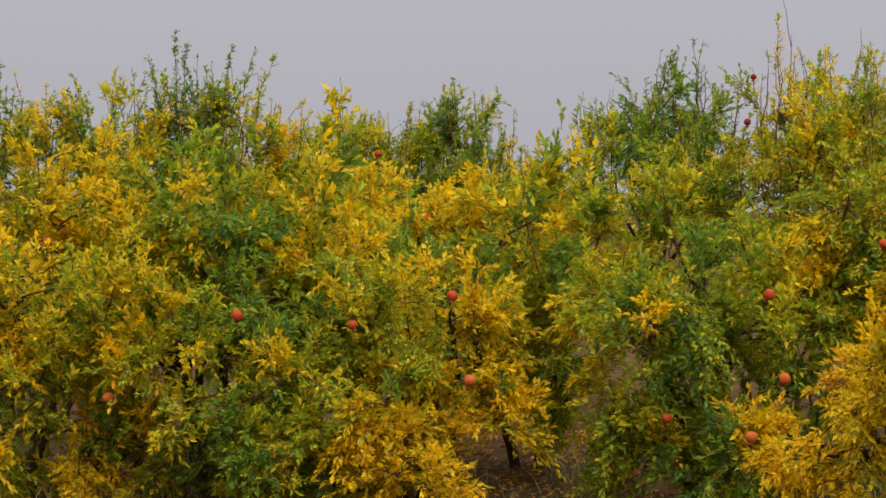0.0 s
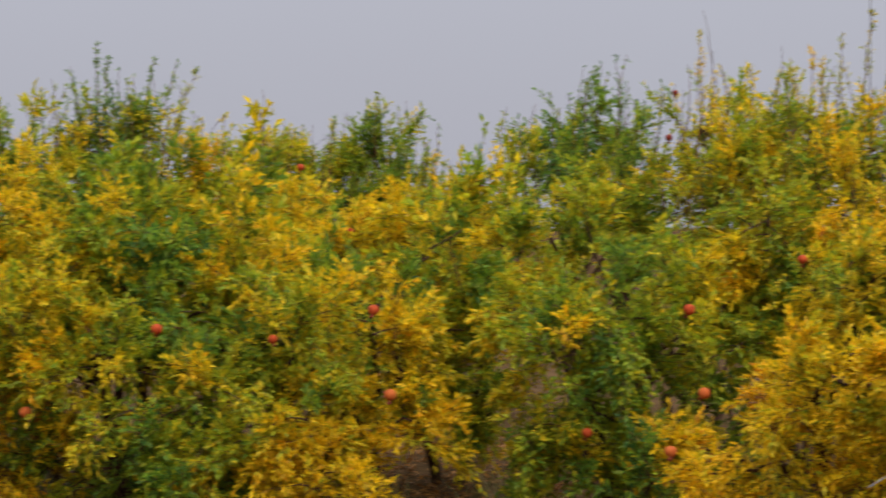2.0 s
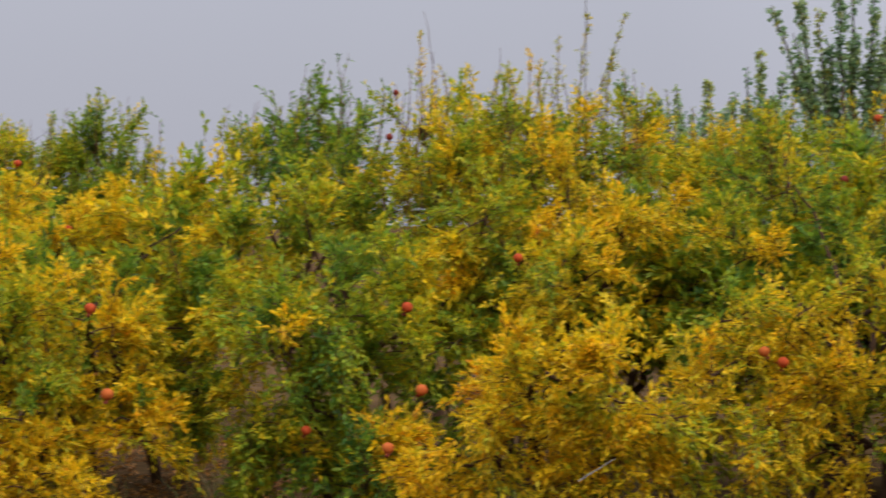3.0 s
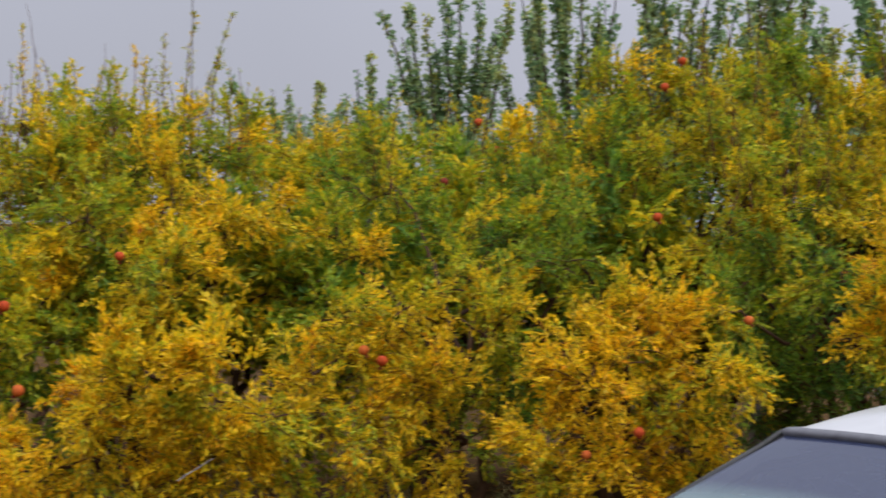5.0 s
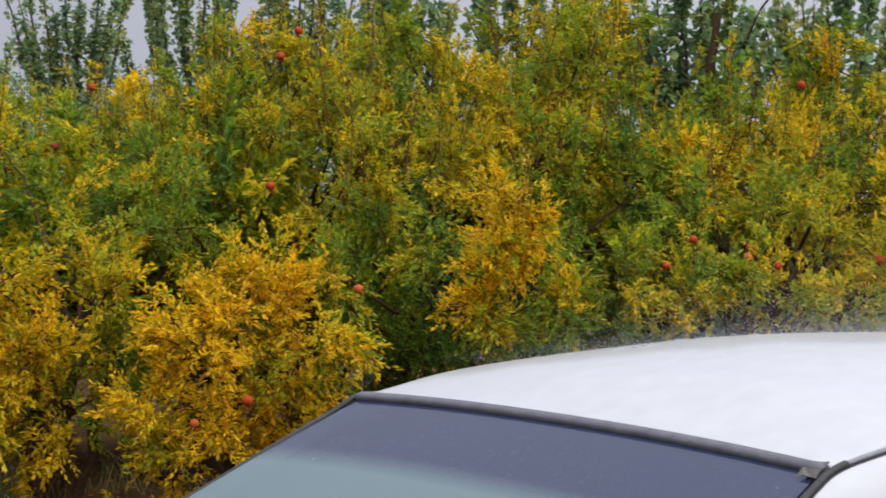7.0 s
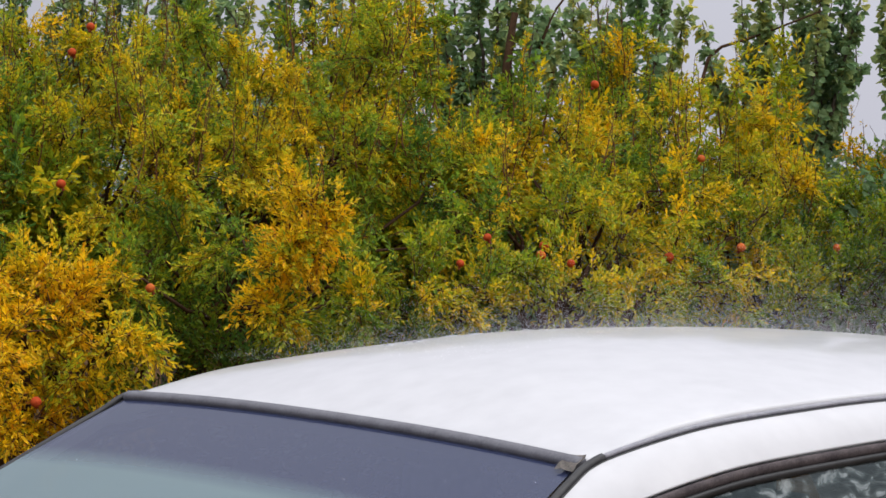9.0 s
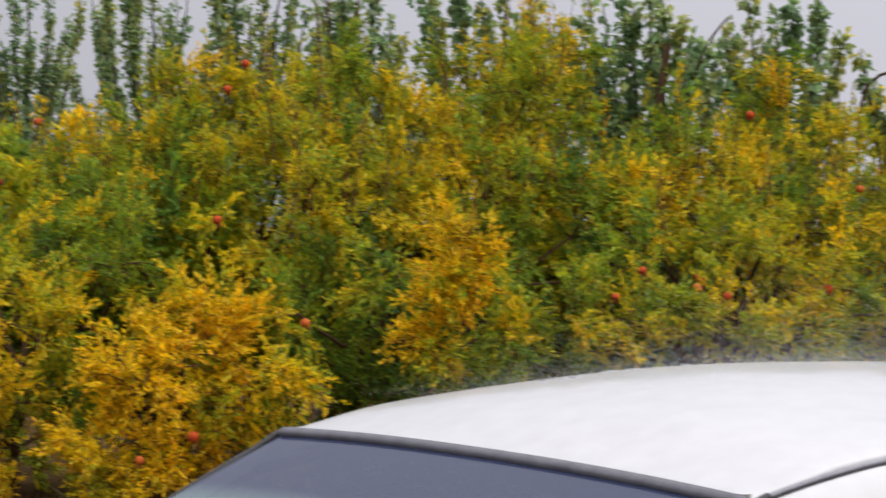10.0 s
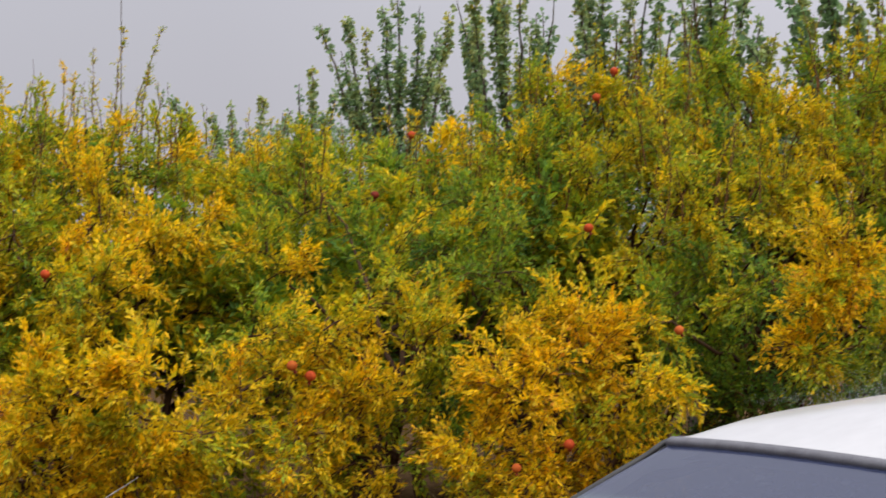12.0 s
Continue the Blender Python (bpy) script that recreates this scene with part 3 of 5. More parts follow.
def rain_spray(place, count):
    """Fine drops thrown up by the rain along the far side of the roof."""
    rng = np.random.default_rng(31)
    x = -0.2 - 2.3 * rng.beta(1.6, 1.1, count)
    u = rng.uniform(-1.25, 0.1, count)
    puff = 0.7 + 0.6 * np.sin(x * 7.0 + 1.0) * np.sin(x * 17.0)
    high = np.where(rng.uniform(0, 1, count) < 0.4, 2.4, 0.8)
    lift = rng.exponential(1.0, count) * high * (0.022 + 0.075 * np.clip((-x - 0.4) / 1.5, 0, 1)) * puff + 0.002
    low = np.interp(x, [r[0] for r in ROOF_EDGE], [r[1] for r in ROOF_EDGE]) + np.interp(x, [r[0] for r in ROOF_CROWN], [r[1] for r in ROOF_CROWN]) * (1 - np.minimum(1, np.abs(u)) ** 2.1)
    at = np.stack([x, u * 0.57, low + lift], 1)
    v = (at[:, None] + rng.normal(0, 0.00036, (count, 3, 3)) * rng.uniform(0.6, 1.2, (count, 1, 1))).reshape(-1, 3)
    f = np.arange(3 * count).reshape(-1, 3)
    ob = mesh_object("rain_spray", v, f, SPRAY)
    ob.matrix_world = place
    tagged(ob, "fine white rain spray over the wet car roof", "rain spray", kind="stuff")


rain_spray(parked.matrix_world.copy(), 250000)


# ---- orchard ----
def fruit_mesh():
    """A pomegranate: a slightly angular globe, flattened at the poles, open below for the crown."""
    bm = bmesh.new()
    bmesh.ops.create_uvsphere(bm, u_segments=16, v_segments=10, radius=0.036)
    for v in bm.verts:
        a = math.atan2(v.co.y, v.co.x)
        k = 1 + 0.035 * math.cos(6 * a) * (1 - abs(v.co.z) / 0.036)
        v.co.x *= k
        v.co.y *= k
        v.co.z *= 0.94
    me = bpy.data.meshes.new("fruit")
    bm.to_mesh(me)
    bm.free()
    me.polygons.foreach_set("use_smooth", np.ones(len(me.polygons), bool))
    return me


def crown_mesh():
    """The calyx: a short flared tube ending in six points."""
    bm = bmesh.new()
    rows = [[(r * math.cos(a), r * math.sin(a), z + (-0.008 if tip and i % 2 else 0)) for i, a in enumerate(np.linspace(0, 2 * math.pi, 13))] for r, z, tip in ((0.010, -0.030, 0), (0.009, -0.040, 0), (0.014, -0.050, 1))]
    sheet(bm, rows)
    me = bpy.data.meshes.new("calyx")
    bm.to_mesh(me)
    bm.free()
    me.materials.append(RIND_DARK)
    return me


FRUITS = []
for rind in (RIND, RIND_PALE, RIND, RIND_DARK):
    fm = fruit_mesh()
    fm.materials.append(rind)
    FRUITS.append(fm)
CALYX = crown_mesh()
tree_count = [0]


def pomegranate_tree(label, base, lobes, shoots=(), fruits=(), full=1.0, stems=3, leaf=0.049):
    """A many-stemmed shrub: stems from the base, a limb to each mass of its crown, leafy twigs, upright shoots, fruit."""
    tree_count[0] += 1
    rng = np.random.default_rng(100 + tree_count[0])
    bx, by = base
    root = new("pomegranate_tree")
    root.location = (bx, by, ground_height(bx, by))
    tagged(root, label, "tree", "pomegranate trees of the orchard")
    origin = np.array(root.location)
    lobes = np.array(lobes)
    lobes[:, :3] -= origin
    # stems and limbs
    heads = []
    for k in range(stems):
        a = 2 * math.pi * k / stems + rng.uniform(-0.4, 0.4)
        top = np.array([math.cos(a) * 0.3, math.sin(a) * 0.3, rng.uniform(0.7, 1.0)])
        path = bent_path(rng, (math.cos(a) * 0.07, math.sin(a) * 0.07, -0.05), top, 7, 0.03)
        v, f = tube_arrays(path, np.linspace(0.04, 0.024, 7), 8)
        mesh_object("stem", v, f, BARK, root, smooth=True)
        heads.append(path)
    fruit_places = [np.array(q[:3]) - origin for q in fruits]
    fine = leaf < 0.0455
    for x, y, z, r, tint in lobes:
        stem = heads[int(rng.integers(0, len(heads)))]
        start = stem[-1] if z > 0.75 else stem[3]
        # sprays that fan out of each mass and arch over at their tips, with leafy twigs along them
        m = max(7, int(128 * r * r * full))
        n, sprays = m * 13, max(5, int(m * 0.7))
        d = rng.normal(0, 1, (sprays, 3)) + (0, 0, 0.45 if z > 0.8 else 0.05)
        d /= np.linalg.norm(d, axis=1, keepdims=True)
        foot = np.array([x, y, z]) + d * r * 0.1 + rng.normal(0, 0.16 * r, (sprays, 3))
        reach = r * rng.uniform(0.75, 1.2, sprays)
        arch = 0.42 * (d[:, :2] ** 2).sum(1) * rng.uniform(0.5, 1.5, sprays)
        lift = 0.18 * np.ones(sprays) if z > 0.8 else np.zeros(sprays)

        def along(k, u):
            """The place at u of the k-th spray."""
            p = foot[k] + d[k] * (reach[k] * u)[:, None]
            p[:, 2] += reach[k] * (lift[k] * u - arch[k] * u * u)
            return p
        spray_tint = tint + rng.normal(0, 0.11, sprays) + 0.2 * np.array([noise.noise(Vector(tuple((q + origin) * 2.6))) for q in foot + d * reach[:, None]])
        k = rng.integers(0, sprays, n)
        u = rng.uniform(0.1, 1.0, n) ** 0.8
        heading = d[k] + np.stack([np.zeros(n), np.zeros(n), lift[k] - 2 * arch[k] * u], 1)
        # and twigs inside the mass, thin and few
        inside = rng.normal(0, 0.4 * r, (int(60 * r * full), 3)) + (x, y, z)
        O = np.concatenate([along(k, u) + rng.normal(0, 0.030, (n, 3)), inside])
        W = np.concatenate([heading * 0.8 + rng.normal(0, 0.6, (n, 3)) + (0, 0, 0.12), rng.normal(0, 1, inside.shape)])
        T = np.concatenate([spray_tint[k] + 0.12 * (u - 0.65) + rng.normal(0, 0.05, n), np.full(len(inside), tint)])
        wood = [tube_arrays(bent_path(rng, start, (x, y, z + r * 0.25), 8, 0.06), np.linspace(0.020, 0.005, 8), 6)]
        if full >= 0.5:
            for q in range(sprays):
                wood.append(tube_arrays(along(np.full(5, q), np.linspace(0, 0.9, 5)), np.linspace(0.0055, 0.002, 5), 3))
        step = np.cumsum([0] + [len(w[0]) for w in wood])
        limb = mesh_object("limb", np.concatenate([w[0] for w in wood]), np.concatenate([w[1] + c for w, c in zip(wood, step)]), BARK, root, smooth=True)
        ripest = max(0.66, tint)
        T = np.where(T > ripest, ripest + (T - ripest) * 0.35, T)
        keep = O[:, 2] > 0.1
        for q in fruit_places:
            tip = O + W / np.linalg.norm(W, axis=1, keepdims=True) * 0.10
            keep &= (np.linalg.norm(O - q, axis=1) > 0.034) & (np.linalg.norm(tip - q, axis=1) > 0.04)
        if keep.sum() < 3:
            continue
        O, W, T = O[keep], W[keep], T[keep]
        v, f, ripe, stem_faces = leafy_twigs(rng, O, W, rng.uniform(0.07, 0.17, len(O)), T, 8 if full < 0.5 else 14 if fine else 11, leaf, leaf * 0.42, spread=0.09, plain=fine or full < 0.5)
        mesh_object("leaves", v, f, LEAF, limb, attr=ripe, mats=[LEAF, TWIG], face_mats=stem_faces)
    # upright shoots, each a cane with leaves along it, and slender young ones over the crown
    young = []
    for x, y, z, r, tint in lobes if full >= 0.5 else ():
        if z < 1.7:
            continue
        for _ in range(int(3 + 10 * r)):
            a = np.array([x, y, z]) + origin + (rng.uniform(-0.9, 0.9) * r, rng.uniform(-0.6, 0.6) * r, r * rng.uniform(0.55, 0.9))
            b = a + (rng.normal(0, 0.06), rng.normal(0, 0.06), rng.uniform(0.12, 0.36))
            young.append((*a, *b, 1.2 if rng.uniform() < 0.14 else min(0.8, tint + rng.uniform(-0.15, 0.1))))
    for number, (x0, y0, z0, x1, y1, z1, tint) in enumerate([*shoots, *young]):
        bare = tint > 1
        a, b = np.array((x0, y0, z0)) - origin, np.array((x1, y1, z1)) - origin
        path = bent_path(rng, a - (0, 0, 0.25), b, 8, 0.0, 0.010)
        path[:, :2] += np.sin(np.linspace(0, 3, 8))[:, None] * rng.normal(0, 0.03, 2)
        sv, sf = tube_arrays(path, np.linspace(0.005, 0.0012, 8), 5)
        if bare:
            fork = bent_path(rng, path[4], path[6] + rng.normal(0, 0.09, 3), 5, 0.0)
            fv, ff = tube_arrays(fork, np.linspace(0.002, 0.001, 5), 5)
            mesh_object("bare_shoot", np.concatenate([sv, fv]), np.concatenate([sf, ff + len(sv)]), TWIG, root, "leafless brown shoot")
            continue
        span = np.linalg.norm(b - a)
        slim = number >= len(shoots)
        n = max(7, int(span * (36 if slim else 60)))
        s = rng.uniform(0.05, 1.0, n) ** 0.75
        at = np.stack([np.interp(s * 7, np.arange(8), path[:, k]) for k in range(3)], 1)
        way = rng.normal(0, 0.5, (n, 3)) + (b - a) / span
        lv, lf, ripe, stem = leafy_twigs(rng, at, way, (0.02 + (0.05 if slim else 0.13) * (1 - s)) * rng.uniform(0.5, 1.2, n), tint + rng.normal(0, 0.06, n), 4 if slim else 6, 0.028, 0.009, plain=True)
        k = len(lv)
        mesh_object("shoot", np.concatenate([lv, sv]), lf.tolist() + (sf + k).tolist(), LEAF, root, attr=np.concatenate([ripe, np.zeros(len(sv))]), mats=[LEAF, TWIG],
                    face_mats=np.concatenate([stem, np.ones(len(sf), int)]))
    for i, q in enumerate(fruit_places):
        dry = len(fruits[i]) > 3
        ob = new("fruit", FRUITS[3 if dry else (i + tree_count[0]) % 3])
        ob.parent = root
        ob.location = q
        ob.rotation_euler = (rng.uniform(-0.6, 0.6), rng.uniform(-0.6, 0.6), rng.uniform(0, 6))
        ob.scale = [rng.uniform(0.70, 0.94) * (0.75 if dry else 1.0 if leaf > 0.0435 else 0.85)] * 3
        tagged(ob, "dark shrivelled pomegranate on a twig" if dry else "ripe red pomegranate hanging from a twig")
        cal = new("calyx", CALYX)
        cal.parent = ob
    return root


def mulberry_tree(label, head, tips, leaf=0.08, wide=0.1, limbs=()):
    """A pollard: a trunk to the head, and long upright shoots with large leaves."""
    tree_count[0] += 1
    rng = np.random.default_rng(300 + tree_count[0])
    x, y, z = head
    root = new("mulberry_tree")
    root.location = (x, y, ground_height(x, y))
    tagged(root, label, "tree", "pollarded mulberry trees")
    origin = np.array(root.location)
    top = np.array(head) - origin
    v, f = tube_arrays(bent_path(rng, (0, 0, -0.05), top, 8, 0.0), np.linspace(0.13, 0.085, 8), 10)
    mesh_object("trunk", v, f, GREY_BARK, root, smooth=True)
    O, W, L, T = [], [], [], []
    for way in limbs:
        v, f = tube_arrays(smooth_path([np.array(q) - origin for q in way[1:]], 8), np.linspace(way[0], way[0] * 0.4, 8), 8)
        mesh_object("bare_limb", v, f, BARK, root, "bare dark limb", smooth=True)
    shorter = [(q[0] + rng.normal(0, 0.16), q[1] + rng.normal(0, 0.16), z + (q[2] - z) * rng.uniform(0.5, 0.9)) for q in tips[::2]]
    for tip in [*tips, *shorter]:
        b = np.array(tip) - origin
        path = bent_path(rng, top, b, 9, 0.0, 0.01)
        lean = np.linspace(0, 1, 9)[:, None]
        path[:, :2] = (top + (b - top) * lean ** rng.uniform(0.25, 0.7))[:, :2] + rng.normal(0, 0.012, (9, 2))
        v, f = tube_arrays(path, np.linspace(0.028, 0.004, 9), 6)
        mesh_object("branch", v, f, GREY_BARK, root, smooth=True)
        span = np.linalg.norm(b - top)
        n = int(span * 6.6 / leaf)
        s = rng.uniform(0.0, 1.0, n)
        p = np.stack([np.interp(s * 8, np.arange(9), path[:, k]) for k in range(3)], 1)
        # leaves thin out in places along a shoot
        gaps = np.sin(s * span * 4.0 + rng.uniform(0, 6)) + rng.normal(0, 0.5, n) > -0.6
        p = p + rng.normal(0, 0.45, (n, 3)) * (wide * (1.5 - 1.0 * s))[:, None] * (1, 1, 0.5)
        O.append(p[gaps])
        W.append((rng.normal(0, 0.8, (n, 3)) + (0, 0, 0.3))[gaps])
        L.append(rng.uniform(0.01, 0.03, n)[gaps])
        T.append((0.28 + rng.normal(0, 0.12, n) + rng.uniform(-0.12, 0.25) * s)[gaps])
    # the bushy skirt round the head
    n = 900
    d = rng.normal(0, 1, (n, 3))
    d *= np.minimum(1, 1.35 / np.linalg.norm(d, axis=1, keepdims=True))
    O.append(top + d * ((0.66, 0.55, 0.58) if leaf > 0.06 else (0.72, 0.5, 0.55)) - (0, 0, 0.38 if leaf > 0.06 else 0.05))
    W.append(d + (0, 0, 0.2))
    L.append(rng.uniform(0.05, 0.15, n))
    T.append(0.2 + rng.normal(0, 0.1, n))
    O, W, L, T = (np.concatenate(k) for k in (O, W, L, T))
    v, f, ripe, stem = leafy_twigs(rng, O, W, L, T, 4, leaf, leaf * 0.85, spread=0.05, stalk=0.02, upward=0.7, openness=1.2, hang=0.35, plain=leaf < 0.06)
    mesh_object("crown", v, f, MULBERRY_LEAF, root, attr=ripe, mats=[MULBERRY_LEAF, TWIG], face_mats=stem)
    return root


pomegranate_tree(
    "yellow autumn pomegranate shrub with sparse dark limbs", (-2.54, 11.43),
    lobes=[
        (-2.86, 10.91, 1.24, 0.61, 0.46), (-2.38, 10.75, 1.12, 0.45, 0.48), (-2.22, 11.52, 1.52, 0.44, 0.51), (-2.23, 10.64, 0.73, 0.41, 0.44),
        (-2.02, 10.96, 0.35, 0.39, 0.74), (-2.66, 11.13, 0.26, 0.47, 0.4), (-1.83, 10.61, 1.13, 0.29, 0.46), (-2.41, 11.51, 1.68, 0.29, 0.68),
    ],
    fruits=[
        (-1.78, 10.35, 0.71), (-2.21, 10.91, 1.53),
    ], leaf=0.045)

pomegranate_tree(
    "green and yellow pomegranate shrub carrying red fruit", (-1.27, 11.30),
    lobes=[
        (-1.5, 11.44, 1.62, 0.37, 0.51), (-1.24, 11.16, 1.33, 0.36, 0.25), (-0.95, 10.83, 1.12, 0.35, 0.32), (-1.42, 10.59, 0.89, 0.38, 0.40),
        (-1.08, 10.47, 0.65, 0.4, 0.3), (-1.54, 11.0, 0.37, 0.39, 0.36), (-1.72, 10.72, 0.84, 0.32, 0.58), (-0.61, 10.84, 0.96, 0.26, 0.3),
        (-0.7, 11.28, 1.29, 0.33, 0.53), (-1.74, 11.25, 1.39, 0.34, 0.58), (-1.04, 10.46, 0.29, 0.34, 0.32), (-0.82, 10.33, 0.51, 0.25, 0.4),
        (-0.83, 10.43, 0.78, 0.28, 0.46),
    ],
    fruits=[
        (-1.09, 10.33, 1.15), (-0.48, 10.31, 1.1),
    ],
    stems=5, leaf=0.045)

pomegranate_tree(
    "golden pomegranate shrub with drooping yellow branches", (-0.22, 11.07),
    lobes=[
        (-0.21, 11.45, 1.2, 0.27, 0.36), (-0.5, 11.25, 0.88, 0.28, 0.34), (0.15, 11.55, 1.2, 0.26, 0.42),
        (0.05, 10.73, 1.09, 0.32, 0.57), (-0.23, 10.95, 0.86, 0.33, 0.49), (0.21, 10.85, 0.87, 0.26, 0.61), (-0.28, 10.39, 0.6, 0.34, 0.58),
        (0.02, 10.75, 0.53, 0.29, 0.6), (-0.65, 10.47, 0.53, 0.31, 0.52), (-0.54, 10.6, 0.24, 0.32, 0.57), (-0.19, 10.26, 0.31, 0.28, 0.61),
        (-0.38, 10.56, 1.13, 0.28, 0.45), (0.33, 10.62, 0.57, 0.2, 0.49),
    ],
    fruits=[
        (0.05, 10.4, 1.25), (0.14, 10.27, 0.81), (-0.35, 10.43, 0.43),
    ], leaf=0.045)

pomegranate_tree(
    "orange-yellow pomegranate tree with a bare dark trunk", (0.56, 12.90),
    lobes=[
        (0.44, 12.96, 1.49, 0.42, 0.52), (0.64, 12.47, 1.21, 0.37, 0.54), (0.17, 12.9, 1.46, 0.38, 0.54), (0.68, 13.25, 1.72, 0.29, 0.56),
        (-0.16, 12.69, 1.46, 0.31, 0.62), (0.52, 12.19, 0.9, 0.3, 0.54), (0.76, 12.2, 0.87, 0.26, 0.44), (0.35, 12.42, 0.56, 0.24, 0.49),
        (0.8, 12.14, 0.59, 0.2, 0.38), (-0.47, 13.11, 1.53, 0.35, 0.54), (-0.67, 13.34, 1.72, 0.36, 0.44),
        (0.45, 12.4, 0.72, 0.24, 0.46), (0.72, 12.2, 0.6, 0.24, 0.4), (0.63, 12.3, 0.42, 0.2, 0.4), (0.78, 12.5, 0.86, 0.26, 0.42), (0.58, 12.9, 1.02, 0.30, 0.44), (0.2, 12.7, 0.95, 0.3, 0.49),
    ],
    shoots=[
        (0.68, 13.42, 1.87, 0.78, 13.41, 2.22, 0.66), (0.88, 13.4, 1.87, 0.95, 13.39, 2.18, 0.72), (0.53, 13.44, 1.87, 0.47, 13.43, 2.2, 0.7), (-0.74, 13.52, 1.87, -0.72, 13.51, 2.42, 0.5),
        (-0.57, 13.73, 2.0, -0.51, 13.72, 2.37, 0.5), (-0.38, 13.85, 2.08, -0.22, 13.84, 2.46, 0.35),
    ],
    fruits=[
        (0.76, 13.22, 2.0), (-0.45, 13.49, 2.1), (-0.1, 12.66, 1.66),
    ],
    stems=2, full=1.1, leaf=0.041)

pomegranate_tree(
    "tall green pomegranate shrub with long upright shoots", (-2.02, 13.02),
    lobes=[
        (-1.68, 12.82, 2.01, 0.33, 0.2), (-1.42, 12.78, 2.09, 0.29, 0.25), (-1.96, 12.67, 1.97, 0.31, 0.5), (-1.45, 12.85, 2.26, 0.17, 0.24), (-1.7, 12.9, 2.2, 0.2, 0.2), (-1.5, 12.3, 1.8, 0.3, 0.4), (-2.26, 12.53, 2.01, 0.31, 0.35),
        (-2.58, 12.66, 2.01, 0.31, 0.4), (-2.9, 12.48, 1.97, 0.35, 0.3), (-1.12, 12.31, 1.93, 0.27, 0.48), (-0.86, 12.21, 1.89, 0.26, 0.5),
    ],
    shoots=[
        (-1.78, 12.97, 2.24, -1.77, 12.93, 2.89, 0.18), (-1.73, 13.04, 2.28, -1.7, 13.01, 2.81, 0.18), (-1.82, 12.97, 2.24, -1.95, 12.92, 2.74, 0.2), 
        (-1.47, 12.92, 2.2, -1.39, 12.9, 2.78, 0.25), (-1.44, 12.99, 2.24, -1.25, 12.98, 2.77, 0.25), (-1.35, 12.99, 2.24, -1.12, 12.98, 2.73, 0.38), (-1.28, 12.86, 2.16, -0.91, 12.88, 2.43, 0.5),
        (-2.58, 12.85, 2.16, -2.57, 12.84, 2.44, 0.35), (-2.43, 12.83, 2.16, -2.39, 12.83, 2.42, 0.4), (-2.19, 12.75, 2.12, -2.15, 12.74, 2.42, 0.3),
        (-2.05, 12.76, 2.12, -1.93, 12.76, 2.49, 0.3), (-1.05, 12.74, 2.09, -1.05, 12.72, 2.38, 0.5), (-1.16, 12.8, 2.12, -1.22, 12.78, 2.38, 0.5),
        (-0.72, 12.86, 2.16, -0.68, 12.84, 2.59, 1.2), 
    ],
    fruits=[
        (-1.69, 12.09, 1.95),
    ], full=1.15, leaf=0.039)

pomegranate_tree(
    "light green pomegranate shrub standing further back", (-0.11, 17.19),
    lobes=[
        (0.03, 16.91, 2.11, 0.39, 0.3), (0.32, 16.49, 1.91, 0.36, 0.32), (-0.26, 16.91, 2.02, 0.36, 0.38), (-0.51, 16.81, 1.97, 0.36, 0.45),
        (-0.79, 16.71, 2.06, 0.36, 0.5), (0.56, 16.6, 1.82, 0.36, 0.45),
        (-0.1, 16.6, 1.75, 0.45, 0.34), (0.45, 16.5, 1.6, 0.4, 0.4), (-0.65, 16.6, 1.7, 0.42, 0.4), (0.15, 16.8, 2.3, 0.3, 0.3),
    ],
    shoots=[
        (0.05, 17.01, 2.31, 0.08, 16.98, 2.85, 0.3), (-0.12, 17.02, 2.31, -0.14, 17.01, 2.66, 0.25), (0.25, 16.94, 2.26, 0.32, 16.92, 2.7, 0.28), (-0.29, 16.97, 2.26, -0.27, 16.95, 2.61, 0.3),
        (-0.61, 16.92, 2.21, -0.61, 16.9, 2.53, 0.4), (-0.8, 16.92, 2.21, -0.95, 16.9, 2.6, 0.5), (0.46, 16.73, 2.11, 0.49, 16.71, 2.47, 0.5),
    ], full=1.1, leaf=0.040)

pomegranate_tree(
    "dense green pomegranate shrub with dark upright stems", (1.52, 11.19),
    lobes=[
        (2.13, 11.19, 0.64, 0.23, 0.32), (2.02, 11.29, 1.09, 0.23, 0.38), (2.19, 11.02, 1.01, 0.24, 0.45), (2.01, 10.9, 0.35, 0.24, 0.3),
        (2.32, 11.19, 1.36, 0.25, 0.42), (1.26, 10.95, 1.52, 0.36, 0.4), (0.99, 10.78, 1.21, 0.32, 0.48), (1.34, 10.4, 1.2, 0.37, 0.36),
        (1.1, 10.32, 0.97, 0.34, 0.34), (1.56, 10.64, 0.88, 0.35, 0.36), (0.93, 10.46, 0.65, 0.28, 0.42), (1.23, 10.67, 0.41, 0.32, 0.36),
        (1.69, 10.67, 1.31, 0.29, 0.42), (0.93, 10.82, 0.33, 0.27, 0.39), (0.89, 11.13, 1.49, 0.27, 0.48), (1.86, 10.6, 1.01, 0.29, 0.39),
        (1.6, 10.68, 0.57, 0.26, 0.41), (1.53, 10.65, 0.26, 0.29, 0.26), (1.42, 11.3, 0.65, 0.28, 0.3),
    ],
    fruits=[
        (1.34, 11.28, 1.8, "dry"), (1.69, 10.1, 1.27), (1.17, 10.18, 0.62), (1.74, 9.92, 0.85),
    ],
    stems=5, leaf=0.045)

